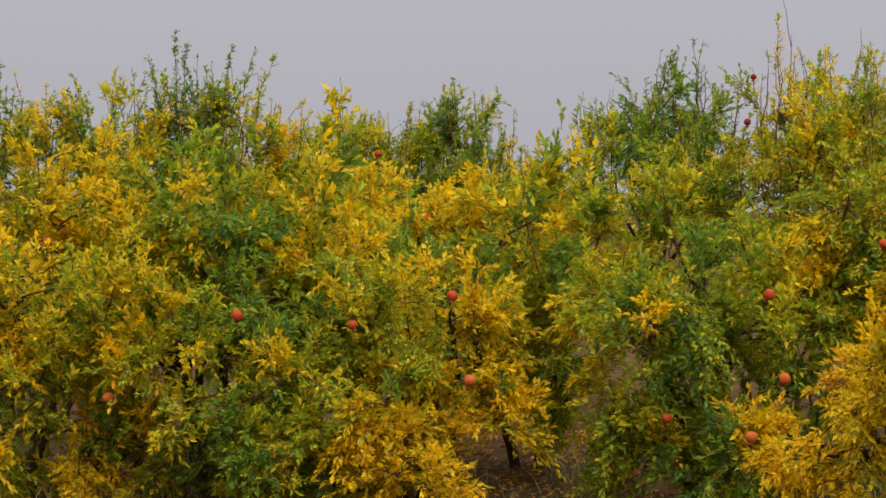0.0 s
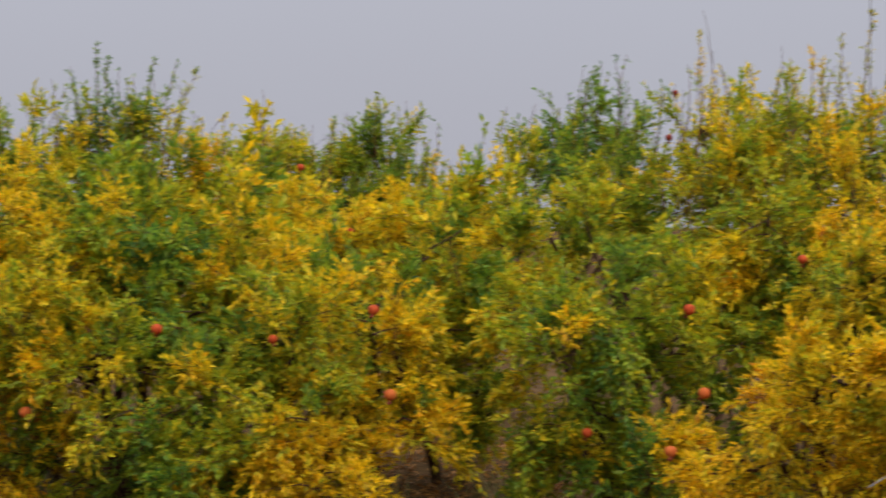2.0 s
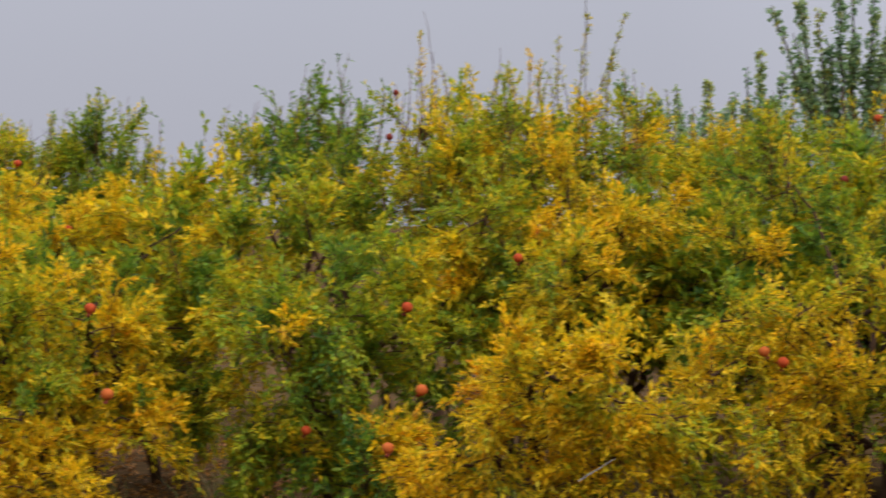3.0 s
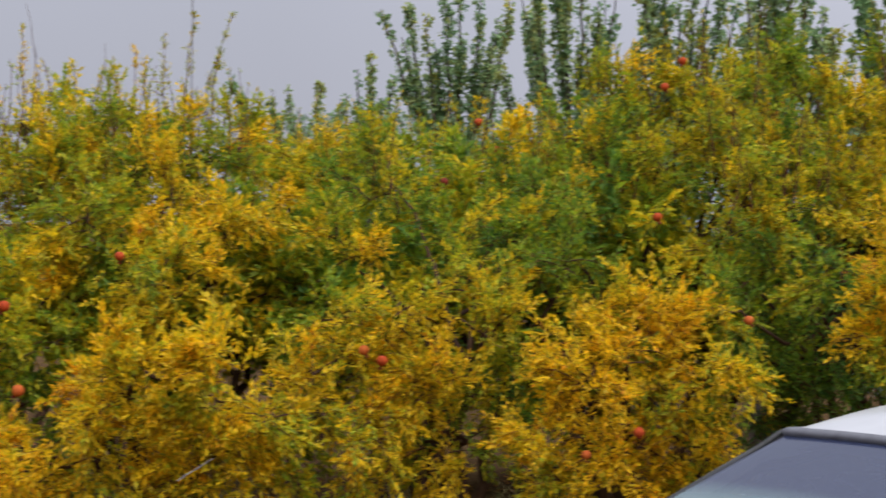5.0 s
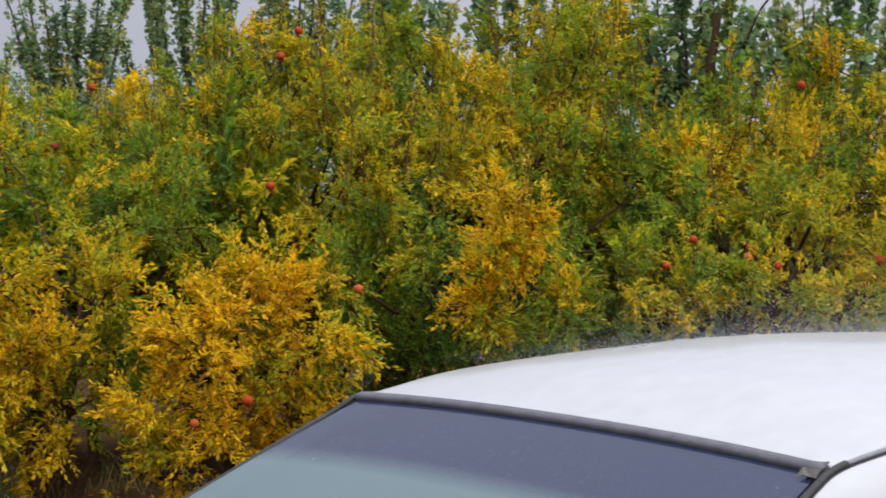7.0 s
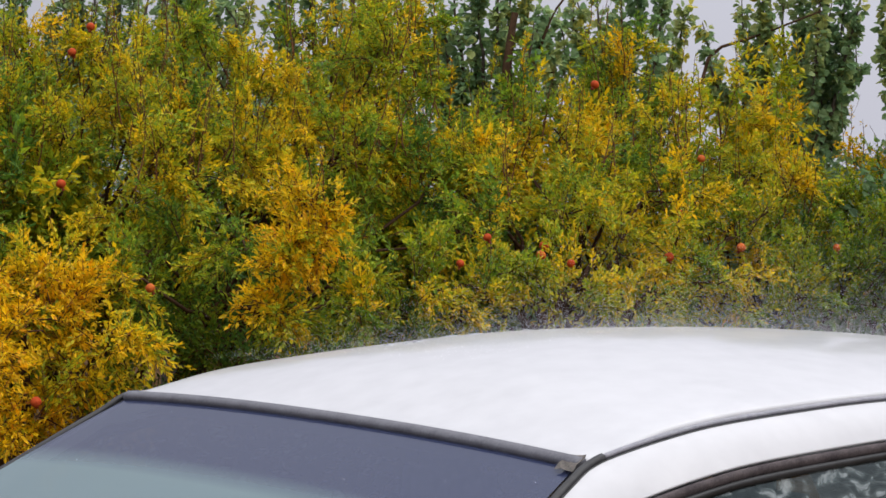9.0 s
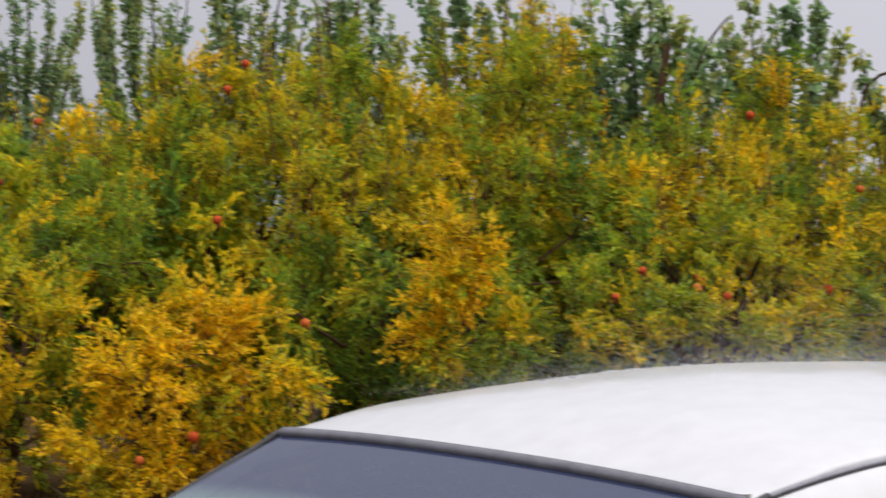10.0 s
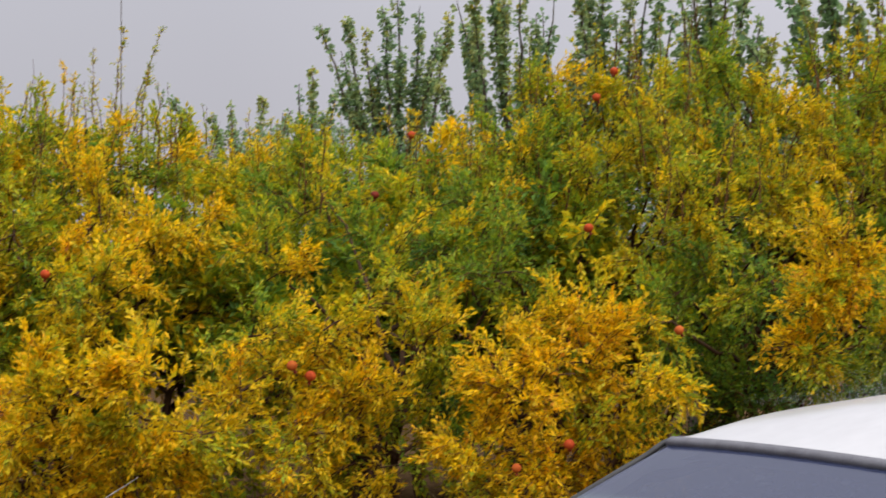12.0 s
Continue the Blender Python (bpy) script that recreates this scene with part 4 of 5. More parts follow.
pomegranate_tree(
    "dark green pomegranate tree with leafy upright top", (1.58, 13.68),
    lobes=[
        (1.56, 13.64, 2.31, 0.33, 0.2), (1.3, 13.36, 2.14, 0.29, 0.22), (1.8, 13.64, 2.23, 0.3, 0.22), (1.14, 12.83, 1.9, 0.28, 0.28),
        (1.49, 13.03, 1.91, 0.35, 0.35), (1.77, 12.88, 1.9, 0.32, 0.45), (1.72, 12.5, 1.7, 0.28, 0.4),
    ],
    shoots=[
        (1.57, 13.71, 2.43, 1.58, 13.69, 2.79, 0.2), (1.74, 13.67, 2.43, 1.76, 13.65, 2.72, 0.15), (1.34, 13.62, 2.35, 1.28, 13.61, 2.62, 0.15), (1.88, 13.5, 2.34, 1.93, 13.48, 2.58, 0.15),
        (1.1, 13.34, 2.14, 0.93, 13.34, 2.41, 0.4), (1.45, 13.73, 2.43, 1.41, 13.73, 2.63, 0.15),
    ], full=1.2, leaf=0.039)

pomegranate_tree(
    "tall yellow pomegranate tree with bare tan shoot tips", (2.74, 12.16),
    lobes=[
        (2.3, 11.78, 2.08, 0.32, 0.45), (2.62, 11.95, 2.16, 0.3, 0.45), (2.11, 11.69, 1.77, 0.32, 0.43), (2.73, 11.62, 1.88, 0.32, 0.45),
        (2.28, 10.96, 1.7, 0.3, 0.37), (2.76, 11.02, 1.74, 0.31, 0.57), (2.95, 10.46, 1.61, 0.26, 0.63), (2.5, 10.73, 1.42, 0.3, 0.5),
        (3.09, 11.52, 2.09, 0.32, 0.37), (2.62, 10.19, 1.4, 0.28, 0.57), (3.3, 11.75, 2.1, 0.28, 0.42), (3.41, 11.15, 1.74, 0.19, 0.61), (2.12, 12.4, 2.28, 0.24, 0.47), (2.0, 12.3, 1.85, 0.28, 0.42),
        (2.55, 12.9, 2.12, 0.35, 0.4), (2.97, 12.52, 2.08, 0.35, 0.4), (2.7, 12.31, 1.81, 0.34, 0.38), (3.2, 12.08, 1.85, 0.3, 0.4),
        (2.3, 12.71, 1.96, 0.28, 0.42),
    ],
    shoots=[
        (2.21, 12.62, 2.44, 2.16, 12.59, 2.95, 0.6), (2.26, 12.6, 2.44, 2.27, 12.58, 2.7, 0.62), (2.11, 12.58, 2.4, 2.0, 12.59, 2.62, 0.65), (2.47, 12.53, 2.44, 2.46, 12.51, 2.73, 0.55),
        (2.65, 12.47, 2.44, 2.72, 12.44, 2.7, 0.7), (2.84, 12.47, 2.48, 2.85, 12.44, 2.85, 0.7), (3.08, 12.38, 2.48, 3.03, 12.35, 2.95, 0.45), (3.15, 12.35, 2.48, 3.21, 12.29, 3.06, 0.45),
        (3.24, 12.32, 2.48, 3.45, 12.21, 3.08, 0.42), (3.27, 12.24, 2.44, 3.35, 12.19, 2.84, 0.4), (3.34, 12.07, 2.36, 3.41, 12.04, 2.65, 0.3), (2.93, 12.37, 2.44, 2.9, 12.35, 2.77, 0.6),
        (2.22, 12.69, 2.56, 2.18, 12.65, 3.11, 1.2), (2.63, 12.55, 2.48, 2.67, 12.51, 2.87, 1.2),
    ],
    fruits=[
        (2.32, 10.27, 1.53), (1.96, 12.34, 2.55, "dry"), (1.87, 12.0, 2.25, "dry"),
    ],
    stems=4, full=1.1, leaf=0.040)

golden_bush = pomegranate_tree(
    "small bright golden-yellow pomegranate bush", (2.43, 9.89),
    lobes=[
        (2.19, 9.22, 0.91, 0.26, 0.63), (2.53, 9.14, 1.05, 0.26, 0.61), (2.69, 9.17, 0.77, 0.28, 0.57), (2.48, 9.45, 0.63, 0.29, 0.58),
        (2.01, 9.56, 0.65, 0.24, 0.65), (1.58, 9.94, 0.5, 0.22, 0.74), (1.42, 9.82, 0.4, 0.19, 0.27), (2.97, 9.54, 0.47, 0.27, 0.53),
        (2.11, 9.8, 0.86, 0.19, 0.68), (2.59, 9.22, 0.46, 0.26, 0.53), (1.77, 9.65, 0.45, 0.19, 0.67),
    ],
    fruits=[
        (1.49, 9.41, 0.61),
    ], full=1.35, leaf=0.044)

stick_v, stick_f = tube_arrays([np.array(q) - np.array(golden_bush.location) for q in ((2.28, 8.73, 0.525), (2.33, 8.72, 0.56), (2.38, 8.71, 0.59), (2.44, 8.70, 0.63))], [0.0042, 0.004, 0.0032, 0.002], 6)
mesh_object("dead_stick", stick_v, stick_f, WORN, golden_bush, "pale dead stick", smooth=True)

pomegranate_tree(
    "yellow-green pomegranate shrub with a dark hollow", (4.27, 10.33),
    lobes=[
        (3.4, 9.95, 0.8, 0.27, 0.42), (3.85, 9.75, 0.7, 0.27, 0.44),
        (3.66, 10.51, 1.58, 0.24, 0.54), (3.53, 9.28, 1.23, 0.29, 0.6), (4.01, 9.72, 1.48, 0.31, 0.46), (4.53, 10.02, 1.63, 0.35, 0.34), (4.36, 11.72, 2.1, 0.26, 0.44),
        (4.65, 9.65, 1.46, 0.32, 0.28), (4.71, 10.77, 1.87, 0.32, 0.4), (5.25, 10.57, 1.91, 0.32, 0.4), (4.15, 11.03, 1.89, 0.29, 0.5),
        (3.2, 9.54, 1.16, 0.24, 0.34), (3.45, 9.73, 0.94, 0.28, 0.54), (3.72, 9.26, 0.91, 0.3, 0.61), (3.33, 9.2, 0.64, 0.29, 0.63), (3.12, 9.35, 0.9, 0.24, 0.58),
        (4.07, 9.22, 1.14, 0.27, 0.44), (3.8, 9.31, 0.56, 0.3, 0.64), (4.52, 10.1, 0.57, 0.25, 0.22),
        (4.16, 9.51, 0.86, 0.22, 0.53),
    ],
    fruits=[
        (4.26, 10.5, 1.98, "dry"), (3.42, 9.16, 1.04), (3.34, 9.21, 1.09),
    ],
    stems=4, leaf=0.037)

pomegranate_tree(
    "yellow-green pomegranate tree with a rounded top", (4.72, 12.61),
    lobes=[
        (4.21, 12.31, 2.06, 0.3, 0.49), (3.99, 12.62, 2.08, 0.29, 0.34), (4.44, 12.05, 2.07, 0.29, 0.46), (4.97, 12.3, 2.05, 0.32, 0.49),
        (3.95, 11.96, 1.93, 0.27, 0.52), (5.35, 12.12, 2.08, 0.32, 0.44), (3.6, 12.2, 2.05, 0.27, 0.49), (5.58, 11.89, 2.1, 0.28, 0.39),
    ],
    shoots=[
        (4.24, 12.42, 2.32, 4.24, 12.41, 2.51, 0.4), (5.08, 12.06, 2.34, 5.1, 12.03, 2.6, 0.55), (3.93, 12.55, 2.32, 3.93, 12.54, 2.51, 0.3), (4.93, 12.19, 2.37, 4.95, 12.17, 2.6, 0.5),
    ],
    fruits=[
        (5.0, 11.8, 2.41), (5.64, 11.48, 2.42, "dry"), (4.99, 11.47, 2.22),
    ], leaf=0.037)

pomegranate_tree(
    "bright golden pomegranate bush beside the parked car", (4.79, 9.09),
    lobes=[
        (4.75, 8.83, 1.33, 0.2, 0.63), (4.63, 8.72, 1.10, 0.32, 0.66), (4.31, 8.58, 0.93, 0.26, 0.67), (4.8, 8.61, 0.86, 0.27, 0.69),
        (4.51, 8.65, 0.61, 0.29, 0.67), (4.87, 8.34, 1.02, 0.19, 0.57), (4.15, 8.67, 0.67, 0.21, 0.63), (4.51, 8.94, 1.15, 0.22, 0.6),
        (4.91, 8.74, 0.59, 0.27, 0.63), (4.27, 8.78, 0.46, 0.24, 0.57),
    ],
    fruits=[
        (4.21, 8.43, 0.63), (4.41, 8.27, 0.75),
    ], full=1.35, leaf=0.037)

pomegranate_tree(
    "yellowing pomegranate tree with golden upper sprays", (5.62, 10.95),
    lobes=[
        (5.95, 10.05, 2.16, 0.3, 0.4), (5.72, 9.55, 1.85, 0.28, 0.42), (6.25, 10.31, 2.25, 0.27, 0.48), (6.37, 9.75, 1.98, 0.27, 0.44),
        (5.64, 11.08, 2.58, 0.22, 0.43), (6.04, 11.01, 2.65, 0.22, 0.46), (5.4, 11.15, 2.28, 0.23, 0.32), (5.79, 11.22, 2.38, 0.32, 0.46),
        (6.1, 10.88, 2.45, 0.3, 0.38), (5.87, 11.23, 1.8, 0.29, 0.3), (6.05, 10.4, 2.02, 0.31, 0.44), (5.59, 9.55, 1.67, 0.27, 0.42),
        (6.24, 9.97, 1.95, 0.3, 0.32), (5.55, 10.33, 2, 0.28, 0.36), (5.31, 10.53, 2.06, 0.25, 0.3), (4.98, 10.53, 1.88, 0.27, 0.3),
        (4.82, 10.05, 1.58, 0.22, 0.3),
    ],
    shoots=[
        (5.71, 11.14, 2.51, 5.66, 11.13, 2.83, 0.6), (6.03, 10.99, 2.56, 6.01, 10.97, 2.88, 0.5), (5.14, 11.16, 2.31, 5.14, 11.14, 2.62, 0.6), (4.87, 11.42, 2.37, 4.88, 11.4, 2.55, 0.6),
    ],
    fruits=[
        (5.75, 10.63, 2.6), (5.85, 10.59, 2.76),
    ],
    stems=4, leaf=0.037)

pomegranate_tree(
    "tall golden pomegranate tree with yellow shoot tips", (7.1, 10.5),
    lobes=[
        (7.34, 9.67, 2.60, 0.26, 0.36), (6.82, 9.30, 2.02, 0.25, 0.40), (7.09, 9.35, 2.09, 0.26, 0.36), (7.57, 9.75, 2.53, 0.25, 0.38),
        (6.41, 11.09, 2.72, 0.22, 0.44), (6.58, 10.65, 2.78, 0.25, 0.34), (6.98, 11, 2.64, 0.23, 0.34), (7.71, 10.63, 2.72, 0.26, 0.4),
        (7.75, 10.18, 2.67, 0.26, 0.36), (7.73, 10.41, 2.94, 0.24, 0.38), (7.93, 10.13, 2.88, 0.22, 0.4), (7.44, 10.61, 2.76, 0.23, 0.36),
        (7.71, 9.86, 2.33, 0.25, 0.4), (7.38, 10.53, 2.48, 0.26, 0.6), (7.53, 10.04, 2.22, 0.27, 0.3), (8.08, 10.24, 2.54, 0.19, 0.44),
        (6.46, 10.57, 2.36, 0.32, 0.4), (6.88, 10.42, 2.3, 0.32, 0.43), (7.02, 10.05, 2.09, 0.31, 0.64), (6.62, 9.86, 1.8, 0.27, 0.48),
        (6.34, 10.29, 2.1, 0.19, 0.76), (7.48, 10.16, 2.4, 0.3, 0.33),
    ],
    shoots=[
        (6.39, 10.89, 2.58, 6.36, 10.88, 2.8, 0.6), (6.64, 10.81, 2.56, 6.63, 10.78, 2.95, 0.5), (6.95, 10.69, 2.53, 6.97, 10.66, 2.72, 0.5), (7.62, 10.36, 2.56, 7.61, 10.34, 2.85, 0.5),
        (7.19, 10.37, 2.35, 7.23, 10.32, 2.61, 0.6),
    ],
    fruits=[
        (6.41, 10.31, 2.35),
    ],
    stems=4, leaf=0.037)

# the lowest tints here also put the shrub's shade into its leaf colour
pomegranate_tree(
    "green and rust pomegranate shrub in shade", (6.3, 9.70),
    lobes=[
        (5.79, 8.23, 1.41, 0.14, 0.62), (5.84, 8.19, 1.72, 0.15, 0.56), (5.71, 8.28, 1.14, 0.14, 0.56), (5.91, 8.15, 1.54, 0.14, 0.68), (6.08, 8.03, 1.16, 0.16, 0.42),
        (5.12, 8.85, 1.24, 0.17, 0.3),
        (7.5, 9.45, 1.93, 0.27, 0.24), (7.73, 9.29, 1.87, 0.26, 0.29), (7.39, 8.59, 1.54, 0.21, 0.29), (5.63, 9.34, 1.39, 0.29, 0.28),
        (6.18, 9.57, 1.2, 0.26, 0.14), (6.38, 9.11, 1.44, 0.16, 0.74), (5.83, 8.43, 1.13, 0.21, 0.3), (5.77, 9.25, 0.96, 0.25, 0.14),
        (6.35, 8.51, 1.37, 0.16, 0.38), (7.05, 9.08, 1.09, 0.26, 0.14), (6.77, 9.3, 1.08, 0.23, 0.18), (5.87, 8.9, 1.51, 0.23, 0.36),
        (6.66, 9.43, 1.67, 0.2, 0.5), (6.95, 9.27, 1.68, 0.25, 0.33), (7.47, 9.69, 1.93, 0.23, 0.74), (6.03, 9.19, 0.83, 0.28, 0.14),
        (5.85, 9.56, 0.67, 0.25, 0.14), (6.4, 9, 0.81, 0.28, 0.14),
    ],
    fruits=[
        (5.16, 8.55, 1.27), (5.17, 9.58, 1.79),
    ],
    stems=4, full=1.2, leaf=0.037)

pomegranate_tree(
    "yellow-green pomegranate shrub with clustered red fruit", (8.31, 8.72),
    lobes=[
        (7.27, 8.79, 1.55, 0.27, 0.33), (7.18, 8.16, 1.38, 0.26, 0.37), (7.06, 8.25, 1.16, 0.22, 0.46), (7.9, 8.52, 1.63, 0.31, 0.44),
        (7.5, 8.05, 1.19, 0.25, 0.48), (8.34, 8.55, 1.54, 0.29, 0.46), (8.44, 8.12, 1.42, 0.28, 0.4), (7.89, 8.01, 1.19, 0.25, 0.41),
        (8.61, 8.0, 1.25, 0.28, 0.37), (7.68, 8.89, 1.79, 0.28, 0.4), (8.95, 8.75, 1.79, 0.3, 0.48), (6.63, 8.25, 1.25, 0.23, 0.33),
        (9.35, 8.44, 1.55, 0.27, 0.41),
    ],
    fruits=[
        (7.11, 8.27, 1.56), (7.37, 8.09, 1.52), (7.29, 8.02, 1.47), (7.43, 7.93, 1.43),
        (6.79, 8.1, 1.42), (8.81, 7.97, 1.53), (8.65, 8.32, 1.72), (8.18, 7.93, 1.47),
    ],
    stems=4, leaf=0.037)

pomegranate_tree(
    "airy yellow pomegranate tree in front of mulberries", (9.15, 9.70),
    lobes=[
        (9.43, 9.72, 2.71, 0.24, 0.39), (9.68, 9.53, 2.49, 0.22, 0.4), (7.47, 9.64, 2.05, 0.31, 0.39),
        (8.64, 9.5, 2.17, 0.33, 0.39), (9.33, 9.65, 2.4, 0.32, 0.35), (8.59, 9.0, 1.99, 0.3, 0.41), (9.23, 9.06, 2.16, 0.31, 0.39),
        (9.9, 8.98, 1.92, 0.29, 0.41), (9.56, 9.07, 1.91, 0.28, 0.39), (9.9, 8.58, 1.89, 0.16, 0.49), (8.09, 9.41, 2.15, 0.25, 0.31),
        (7.13, 9.63, 1.94, 0.26, 0.39),
    ],
    shoots=[
        (7.95, 9.93, 2.33, 7.89, 9.96, 2.58, 0.65), (8.01, 9.83, 2.3, 8.02, 9.8, 2.66, 0.7), (8.15, 9.65, 2.23, 8.19, 9.6, 2.45, 0.65), (8.64, 9.74, 2.4, 8.59, 9.73, 2.88, 0.65),
        (9.32, 9.65, 2.59, 9.27, 9.67, 2.85, 0.45), (9.6, 9.44, 2.37, 9.64, 9.38, 2.6, 0.6), (9.87, 8.7, 1.88, 9.99, 8.57, 1.96, 0.62),
    ],
    fruits=[
        (8.86, 9.36, 2.55), (9.28, 8.79, 2.08),
    ], leaf=0.037)

pomegranate_tree(
    "dark green pomegranate shrub at the row's far end", (11.18, 8.92),
    lobes=[
        (10.14, 8.77, 1.51, 0.32, 0.3), (10.85, 9.01, 1.67, 0.34, 0.28), (10.48, 8.58, 1.29, 0.4, 0.22), (11.08, 8.8, 1.6, 0.34, 0.3),
        (9.66, 8.33, 1.16, 0.31, 0.3), (11.42, 9.2, 2.05, 0.27, 0.71), (10.9, 8.25, 1.38, 0.51, 0.2), (11.63, 8.75, 1.93, 0.43, 0.28),
    ],
    fruits=[
        (10.08, 8.33, 1.53),
    ], leaf=0.037)


mulberry_tree(
    "far pollarded mulberry tree with short leafy shoots", (7.50, 23.87, 2.38),
    tips=[(6.54, 23.83, 3.51), (7.34, 23.97, 3.49), (7.69, 23.7, 3.55), (7.03, 23.76, 3.31),
          (8.08, 23.8, 3.41)],
    leaf=0.05, wide=0.05)

mulberry_tree(
    "young pollarded mulberry tree with slim shoots", (7.68, 21.71, 2.37),
    tips=[(7.42, 21.47, 3.55), (7.67, 21.74, 3.75), (7.89, 21.53, 3.48), (7.73, 21.45, 3.19),
          (7.37, 21.94, 3.24)],
    leaf=0.05, wide=0.05)

mulberry_tree(
    "pollarded mulberry tree with upright green shoots", (7.53, 18.57, 2.30),
    tips=[(6.67, 18.51, 3.91), (7.05, 18.74, 3.99), (7.15, 18.56, 3.87), (7.29, 18.32, 4.07),
          (7.52, 18.56, 4.4), (7.68, 18.38, 4.12), (7.81, 18.19, 3.85), (8.04, 18.45, 4.06),
          (7.3, 18.64, 3.58)],
    leaf=0.05, wide=0.05)

mulberry_tree(
    "pollarded mulberry tree with tall leafy shoots", (8.02, 16.74, 2.29),
    tips=[(7.36, 16.62, 3.96), (7.65, 16.9, 3.8), (7.7, 16.65, 4.28), (7.76, 16.5, 4.0),
          (8.06, 16.71, 4.25), (8.14, 16.56, 3.86), (8.21, 16.34, 4.01), (7.63, 17.05, 3.57)],
    leaf=0.055, wide=0.05)

mulberry_tree(
    "mulberry tree with green and yellowing shoots", (8.16, 14.99, 2.27),
    tips=[(7.67, 14.8, 4.08), (7.94, 15.09, 3.89), (7.96, 14.87, 4.16), (8.03, 14.73, 3.66),
          (8.29, 14.97, 3.85), (8.34, 14.75, 4.02), (8.37, 14.59, 3.81), (8.64, 14.85, 3.7)],
    leaf=0.055, wide=0.05)

mulberry_tree(
    "mulberry tree with widely spaced upright shoots", (8.36, 13.74, 2.26),
    tips=[(7.97, 13.53, 3.89), (8.22, 13.76, 4.12), (8.27, 13.57, 4.0), (8.31, 13.38, 3.98),
          (8.62, 13.62, 3.85), (8.67, 13.46, 3.51), (8.65, 13.32, 3.31)],
    leaf=0.055, wide=0.05)

mulberry_tree(
    "mulberry tree with mixed green upright shoots", (9.09, 12.68, 2.27),
    tips=[(8.44, 12.71, 3.55), (8.68, 12.94, 3.77), (8.75, 12.68, 4.0), (8.86, 12.45, 3.85),
          (9.21, 12.58, 4.15), (9.35, 12.34, 3.86)],
    leaf=0.068, wide=0.06)

mulberry_tree(
    "dense dark green mulberry tree with thick trunk", (9.82, 11.47, 1.95),
    tips=[(9.09, 11.64, 3.19), (9.34, 11.86, 3.45), (9.31, 11.67, 3.6), (9.31, 11.49, 3.5),
          (9.59, 11.69, 3.67), (9.6, 11.52, 3.49), (9.59, 11.3, 3.68), (9.9, 11.51, 3.6),
          (9.93, 11.33, 3.42), (9.96, 11.13, 3.19)],
    leaf=0.068, wide=0.06,
    limbs=[(0.062, (9.62, 11.18, 1.6), (9.63, 11.17, 2.3), (9.62, 11.19, 2.75), (9.66, 11.16, 3.2)),
           (0.016, (9.64, 11.15, 2.5), (9.78, 11.04, 2.88), (9.87, 10.96, 3.2), (9.98, 10.86, 3.4))])

mulberry_tree(
    "mulberry tree with leafy green upper shoots", (10.88, 11.20, 1.90),
    tips=[(10.24, 11.35, 3.27), (10.54, 11.52, 3.49), (10.55, 11.28, 3.65), (10.56, 11.12, 3.33),
          (10.86, 11.29, 3.54), (10.85, 11.09, 3.57), (10.89, 10.82, 3.64), (11.28, 10.98, 3.38)],
    leaf=0.068, wide=0.06)

mulberry_tree(
    "broad mulberry tree with large dark leaves", (11.41, 9.95, 1.79),
    tips=[(10.71, 10.23, 3.16), (11.04, 10.44, 2.89), (11.03, 10.17, 3.35), (11.01, 9.93, 3.54),
          (11.36, 10.05, 3.67), (11.36, 9.84, 3.61), (11.34, 9.61, 3.71), (11.73, 9.73, 3.55),
          (11.71, 9.5, 3.66), (11.09, 10.09, 2.97), (11.3, 9.62, 3.08), (11.76, 9.63, 3.03)],
    leaf=0.068, wide=0.06,
    limbs=[(0.016, (10.62, 10.15, 2.6), (10.78, 10.2, 2.93), (10.99, 9.95, 3.06), (11.3, 9.6, 3.25))])

mulberry_tree(
    "mulberry tree with leafy shoots at the hedge's end", (11.67, 8.88, 1.80),
    tips=[(11.16, 8.93, 3.51), (11.49, 9.06, 3.64), (11.51, 8.82, 3.54), (11.5, 8.61, 3.44),
          (11.85, 8.69, 3.64), (11.5, 8.99, 3.06), (11.71, 8.47, 3.13)],
    leaf=0.068, wide=0.06)


# the orchard's rows further back, which close the view between the nearer trees
# tint ranges also paint shade: low, greener ones darken the gaps in front
back_rng = np.random.default_rng(5)
for x0, y0, dx, dy, count, tops, low, high in ((-3.1, 14.7, 2.05, -0.95, 5, 2.05, 0.2, 0.45), (-5.4, 19.6, 2.05, -0.95, 6, 2.2, 0.25, 0.55),
                                               (5.1, 12.4, 1.35, -0.78, 5, 2.3, 0.36, 0.5),
                                               (-2.9, 12.3, 1.5, -0.16, 9, 1.95, 0.16, 0.38)):
    for k in range(count):
        cx, cy = x0 + dx * k + back_rng.uniform(-0.2, 0.2), y0 + dy * k + back_rng.uniform(-0.3, 0.3)
        hue = back_rng.uniform(low, high)
        if tops < 2.1 and 0.0 < cx < 1.5:
            continue
        masses = [(cx + back_rng.uniform(-0.8, 0.8), cy + back_rng.uniform(-0.5, 0.5), back_rng.uniform(0.4, 1.0) ** 0.8 * (tops + (0.09 * k if x0 > 5 else 0) - 0.35), back_rng.uniform(0.38, 0.55), hue + back_rng.uniform(-0.1, 0.1)) for _ in range(8 if tops == 2.2 else 13)]
        canes = [(q[0], q[1], q[2], q[0] + back_rng.uniform(-0.15, 0.15), q[1], q[2] + back_rng.uniform(0.45, 0.75), q[4]) for q in masses if q[2] > 1.5]
        pomegranate_tree("autumn pomegranate shrub in a row further back", (cx, cy), masses, canes, full=0.28 if x0 < 5 else 0.44, stems=3, leaf=0.068 if x0 < 5 else 0.056)


# ---- what lies on the soil ----
litter_rng = np.random.default_rng(21)


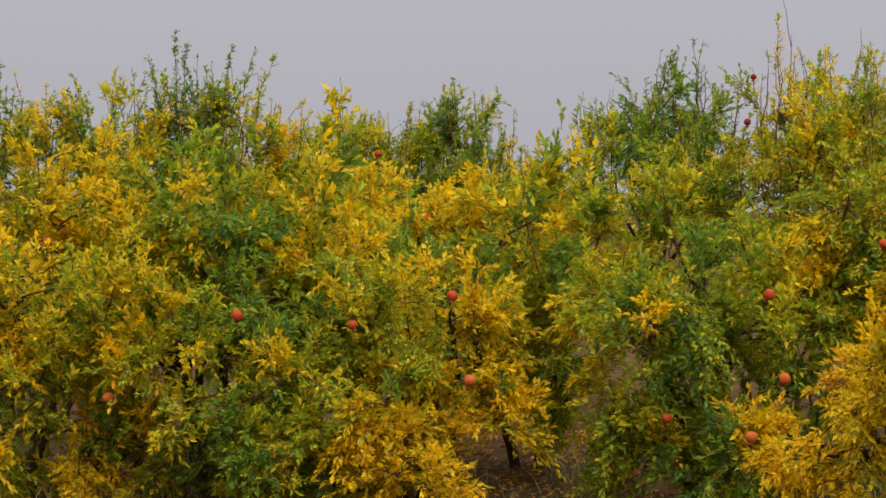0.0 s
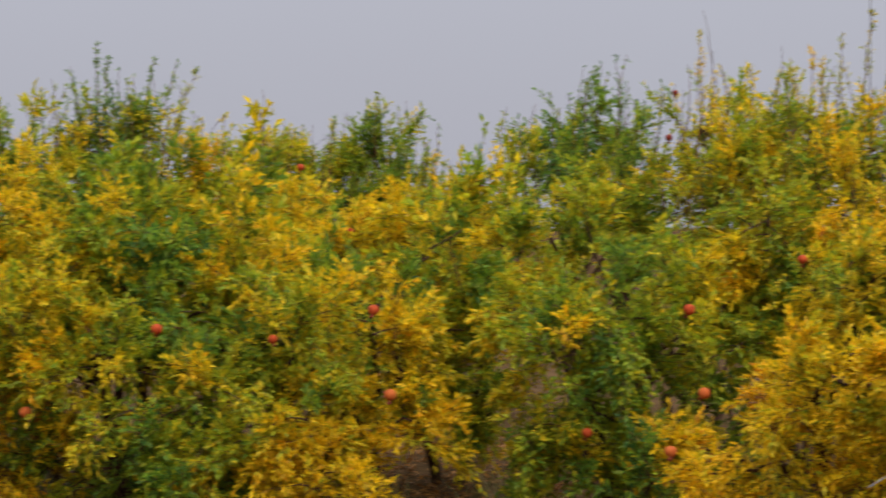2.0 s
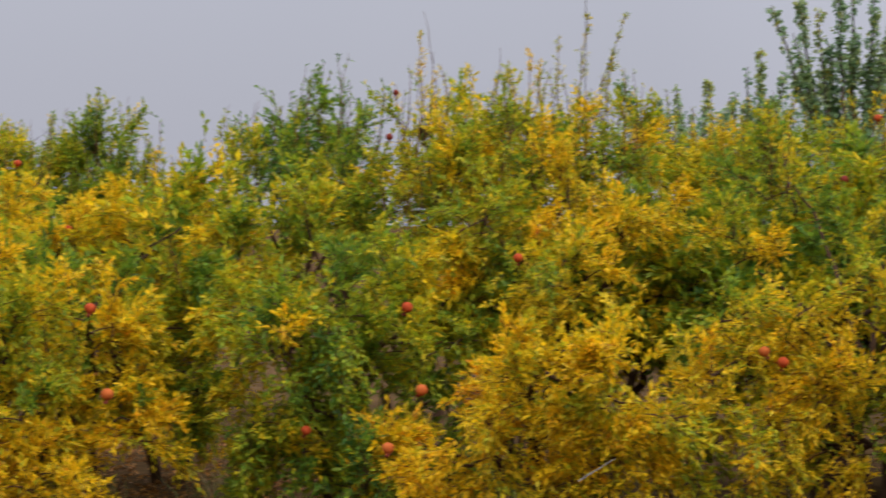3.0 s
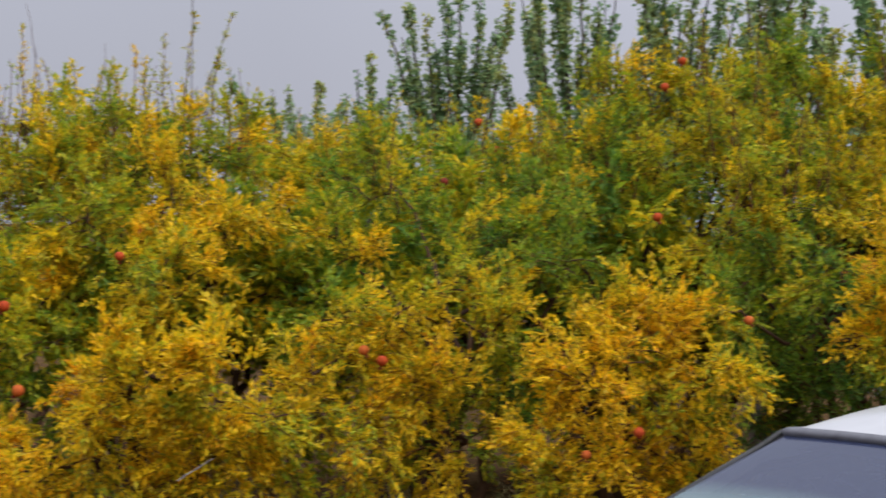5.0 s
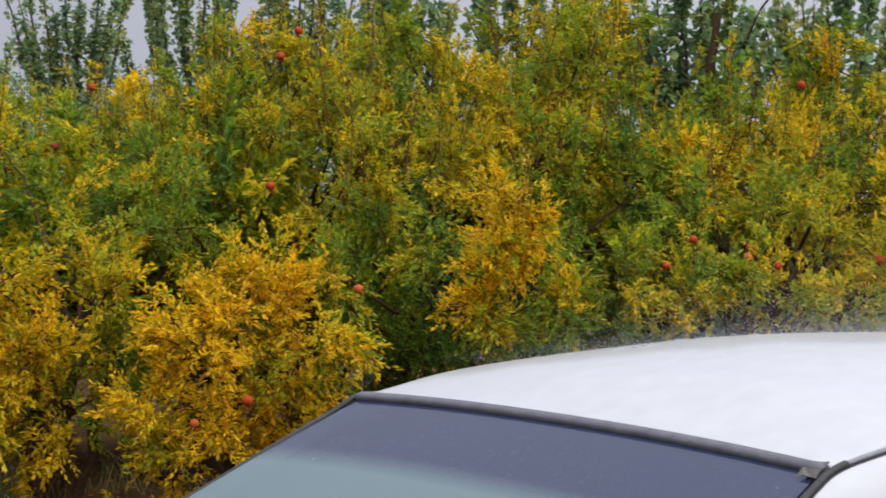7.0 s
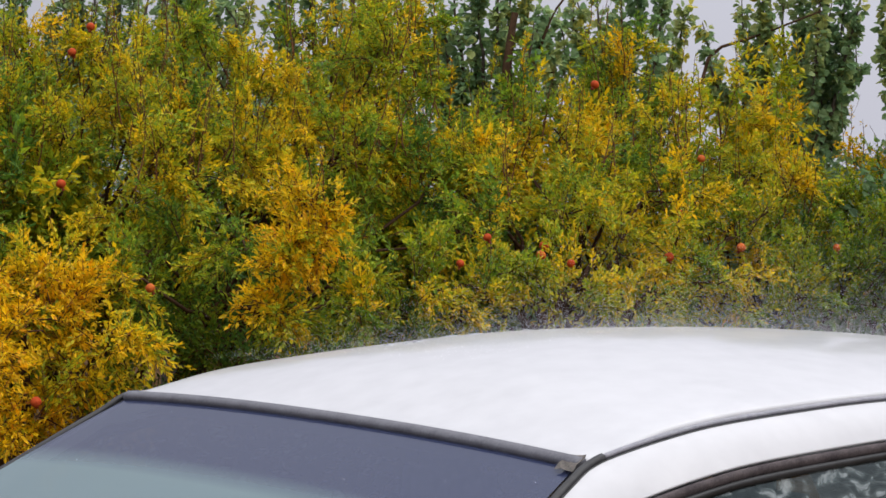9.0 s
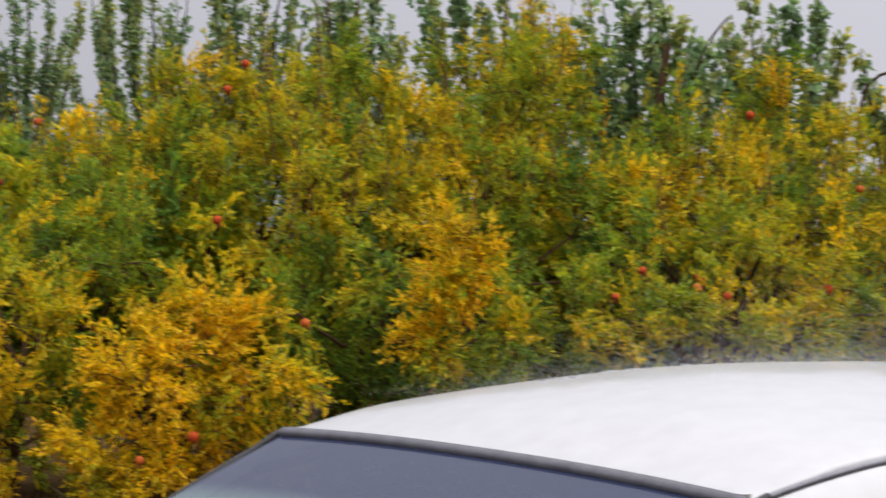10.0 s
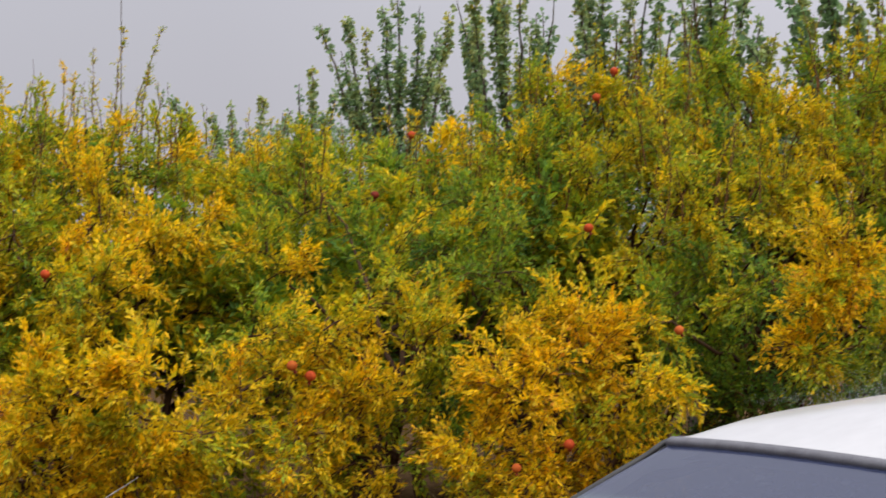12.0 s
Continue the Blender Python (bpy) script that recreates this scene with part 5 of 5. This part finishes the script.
def fallen_leaves(count):
    """Dry leaves lying flat on the soil under the shrubs."""
    x = np.concatenate([litter_rng.uniform(-4, 9, count // 2), litter_rng.normal(0.9, 0.9, count - count // 2)])
    y = np.where(np.arange(count) < count // 2, 11.0 - 0.28 * x + litter_rng.normal(1.2, 1.8, count), litter_rng.uniform(11.0, 16.0, count))
    z = np.array([ground_height(a, b) for a, b in zip(x, y)]) + 0.012
    way = litter_rng.normal(0, 1, (count, 3)) * (1, 1, 0.12)
    v, f, ripe, stem = leafy_twigs(litter_rng, np.stack([x, y, z], 1), way, np.full(count, 0.03), litter_rng.uniform(0, 1, count), 2, 0.05, 0.02, spread=0.2, upward=2.0, openness=0.5, thick=0.0008, plain=True)
    v[:, 2] = np.maximum(v[:, 2], -0.06)
    ob = mesh_object("fallen_leaves", v, f, DRY_LEAF, attr=ripe, mats=[DRY_LEAF, TWIG], face_mats=stem)
    tagged(ob, "rust-brown fallen leaves lying on damp soil", "leaf litter", kind="stuff")


def grass(count):
    """Thin dry and green blades in tufts between the shrubs."""
    tuft = litter_rng.integers(0, 90, count)
    tx = litter_rng.uniform(-3, 7, 90)
    ty = 10.6 - 0.25 * tx + litter_rng.normal(0.4, 1.0, 90)
    x, y = tx[tuft] + litter_rng.normal(0, 0.10, count), ty[tuft] + litter_rng.normal(0, 0.10, count)
    z = np.array([ground_height(a, b) for a, b in zip(x, y)]) - 0.01
    high = litter_rng.uniform(0.08, 0.30, count)
    lean = litter_rng.normal(0, 0.5, (count, 2)) * high[:, None]
    side = litter_rng.normal(0, 1, (count, 2))
    side = side / np.linalg.norm(side, axis=1, keepdims=True) * 0.003
    root = np.stack([x, y, z], 1)
    mid = root + np.concatenate([lean * 0.35, high[:, None] * 0.6], 1)
    tip = root + np.concatenate([lean, high[:, None] * 0.95], 1)
    s3 = np.concatenate([side, np.zeros((count, 1))], 1)
    v = np.stack([root - s3, root + s3, mid + s3 * 0.8, mid - s3 * 0.8, tip + s3 * 0.1, tip - s3 * 0.1], 1).reshape(-1, 3)
    k = 6 * np.arange(count)[:, None]
    f = np.concatenate([k + [[0, 1, 2, 3]], k + [[3, 2, 4, 5]]])
    ob = mesh_object("grass", v, f, GRASS, attr=np.repeat(litter_rng.uniform(0, 1, count), 6))
    tagged(ob, "thin tufts of dry and green grass on soil", "grass", kind="stuff")


fallen_leaves(5000)
grass(4000)


def thin_pole(x, y, top):
    """A slim upright pole rising out of the shrubs."""
    root = new("pole")
    root.location = (x, y, ground_height(x, y))
    v, f = tube_arrays([(0, 0, -0.1), (0.005, 0, top * 0.4), (0, 0.004, top * 0.75), (0, 0, top)], [0.0034, 0.0031, 0.0028, 0.0022], 8)
    mesh_object("shaft", v, f, GREY_BARK, root, smooth=True)
    v, f = tube_arrays([(0, 0, top - 0.001), (0, 0, top + 0.015)], [0.003, 0.002], 8)
    mesh_object("tip", v, f, GREY_BARK, root)
    tagged(root, "thin grey pole standing upright among the shrubs", "pole")


thin_pole(3.185, 12.26, 4.9)
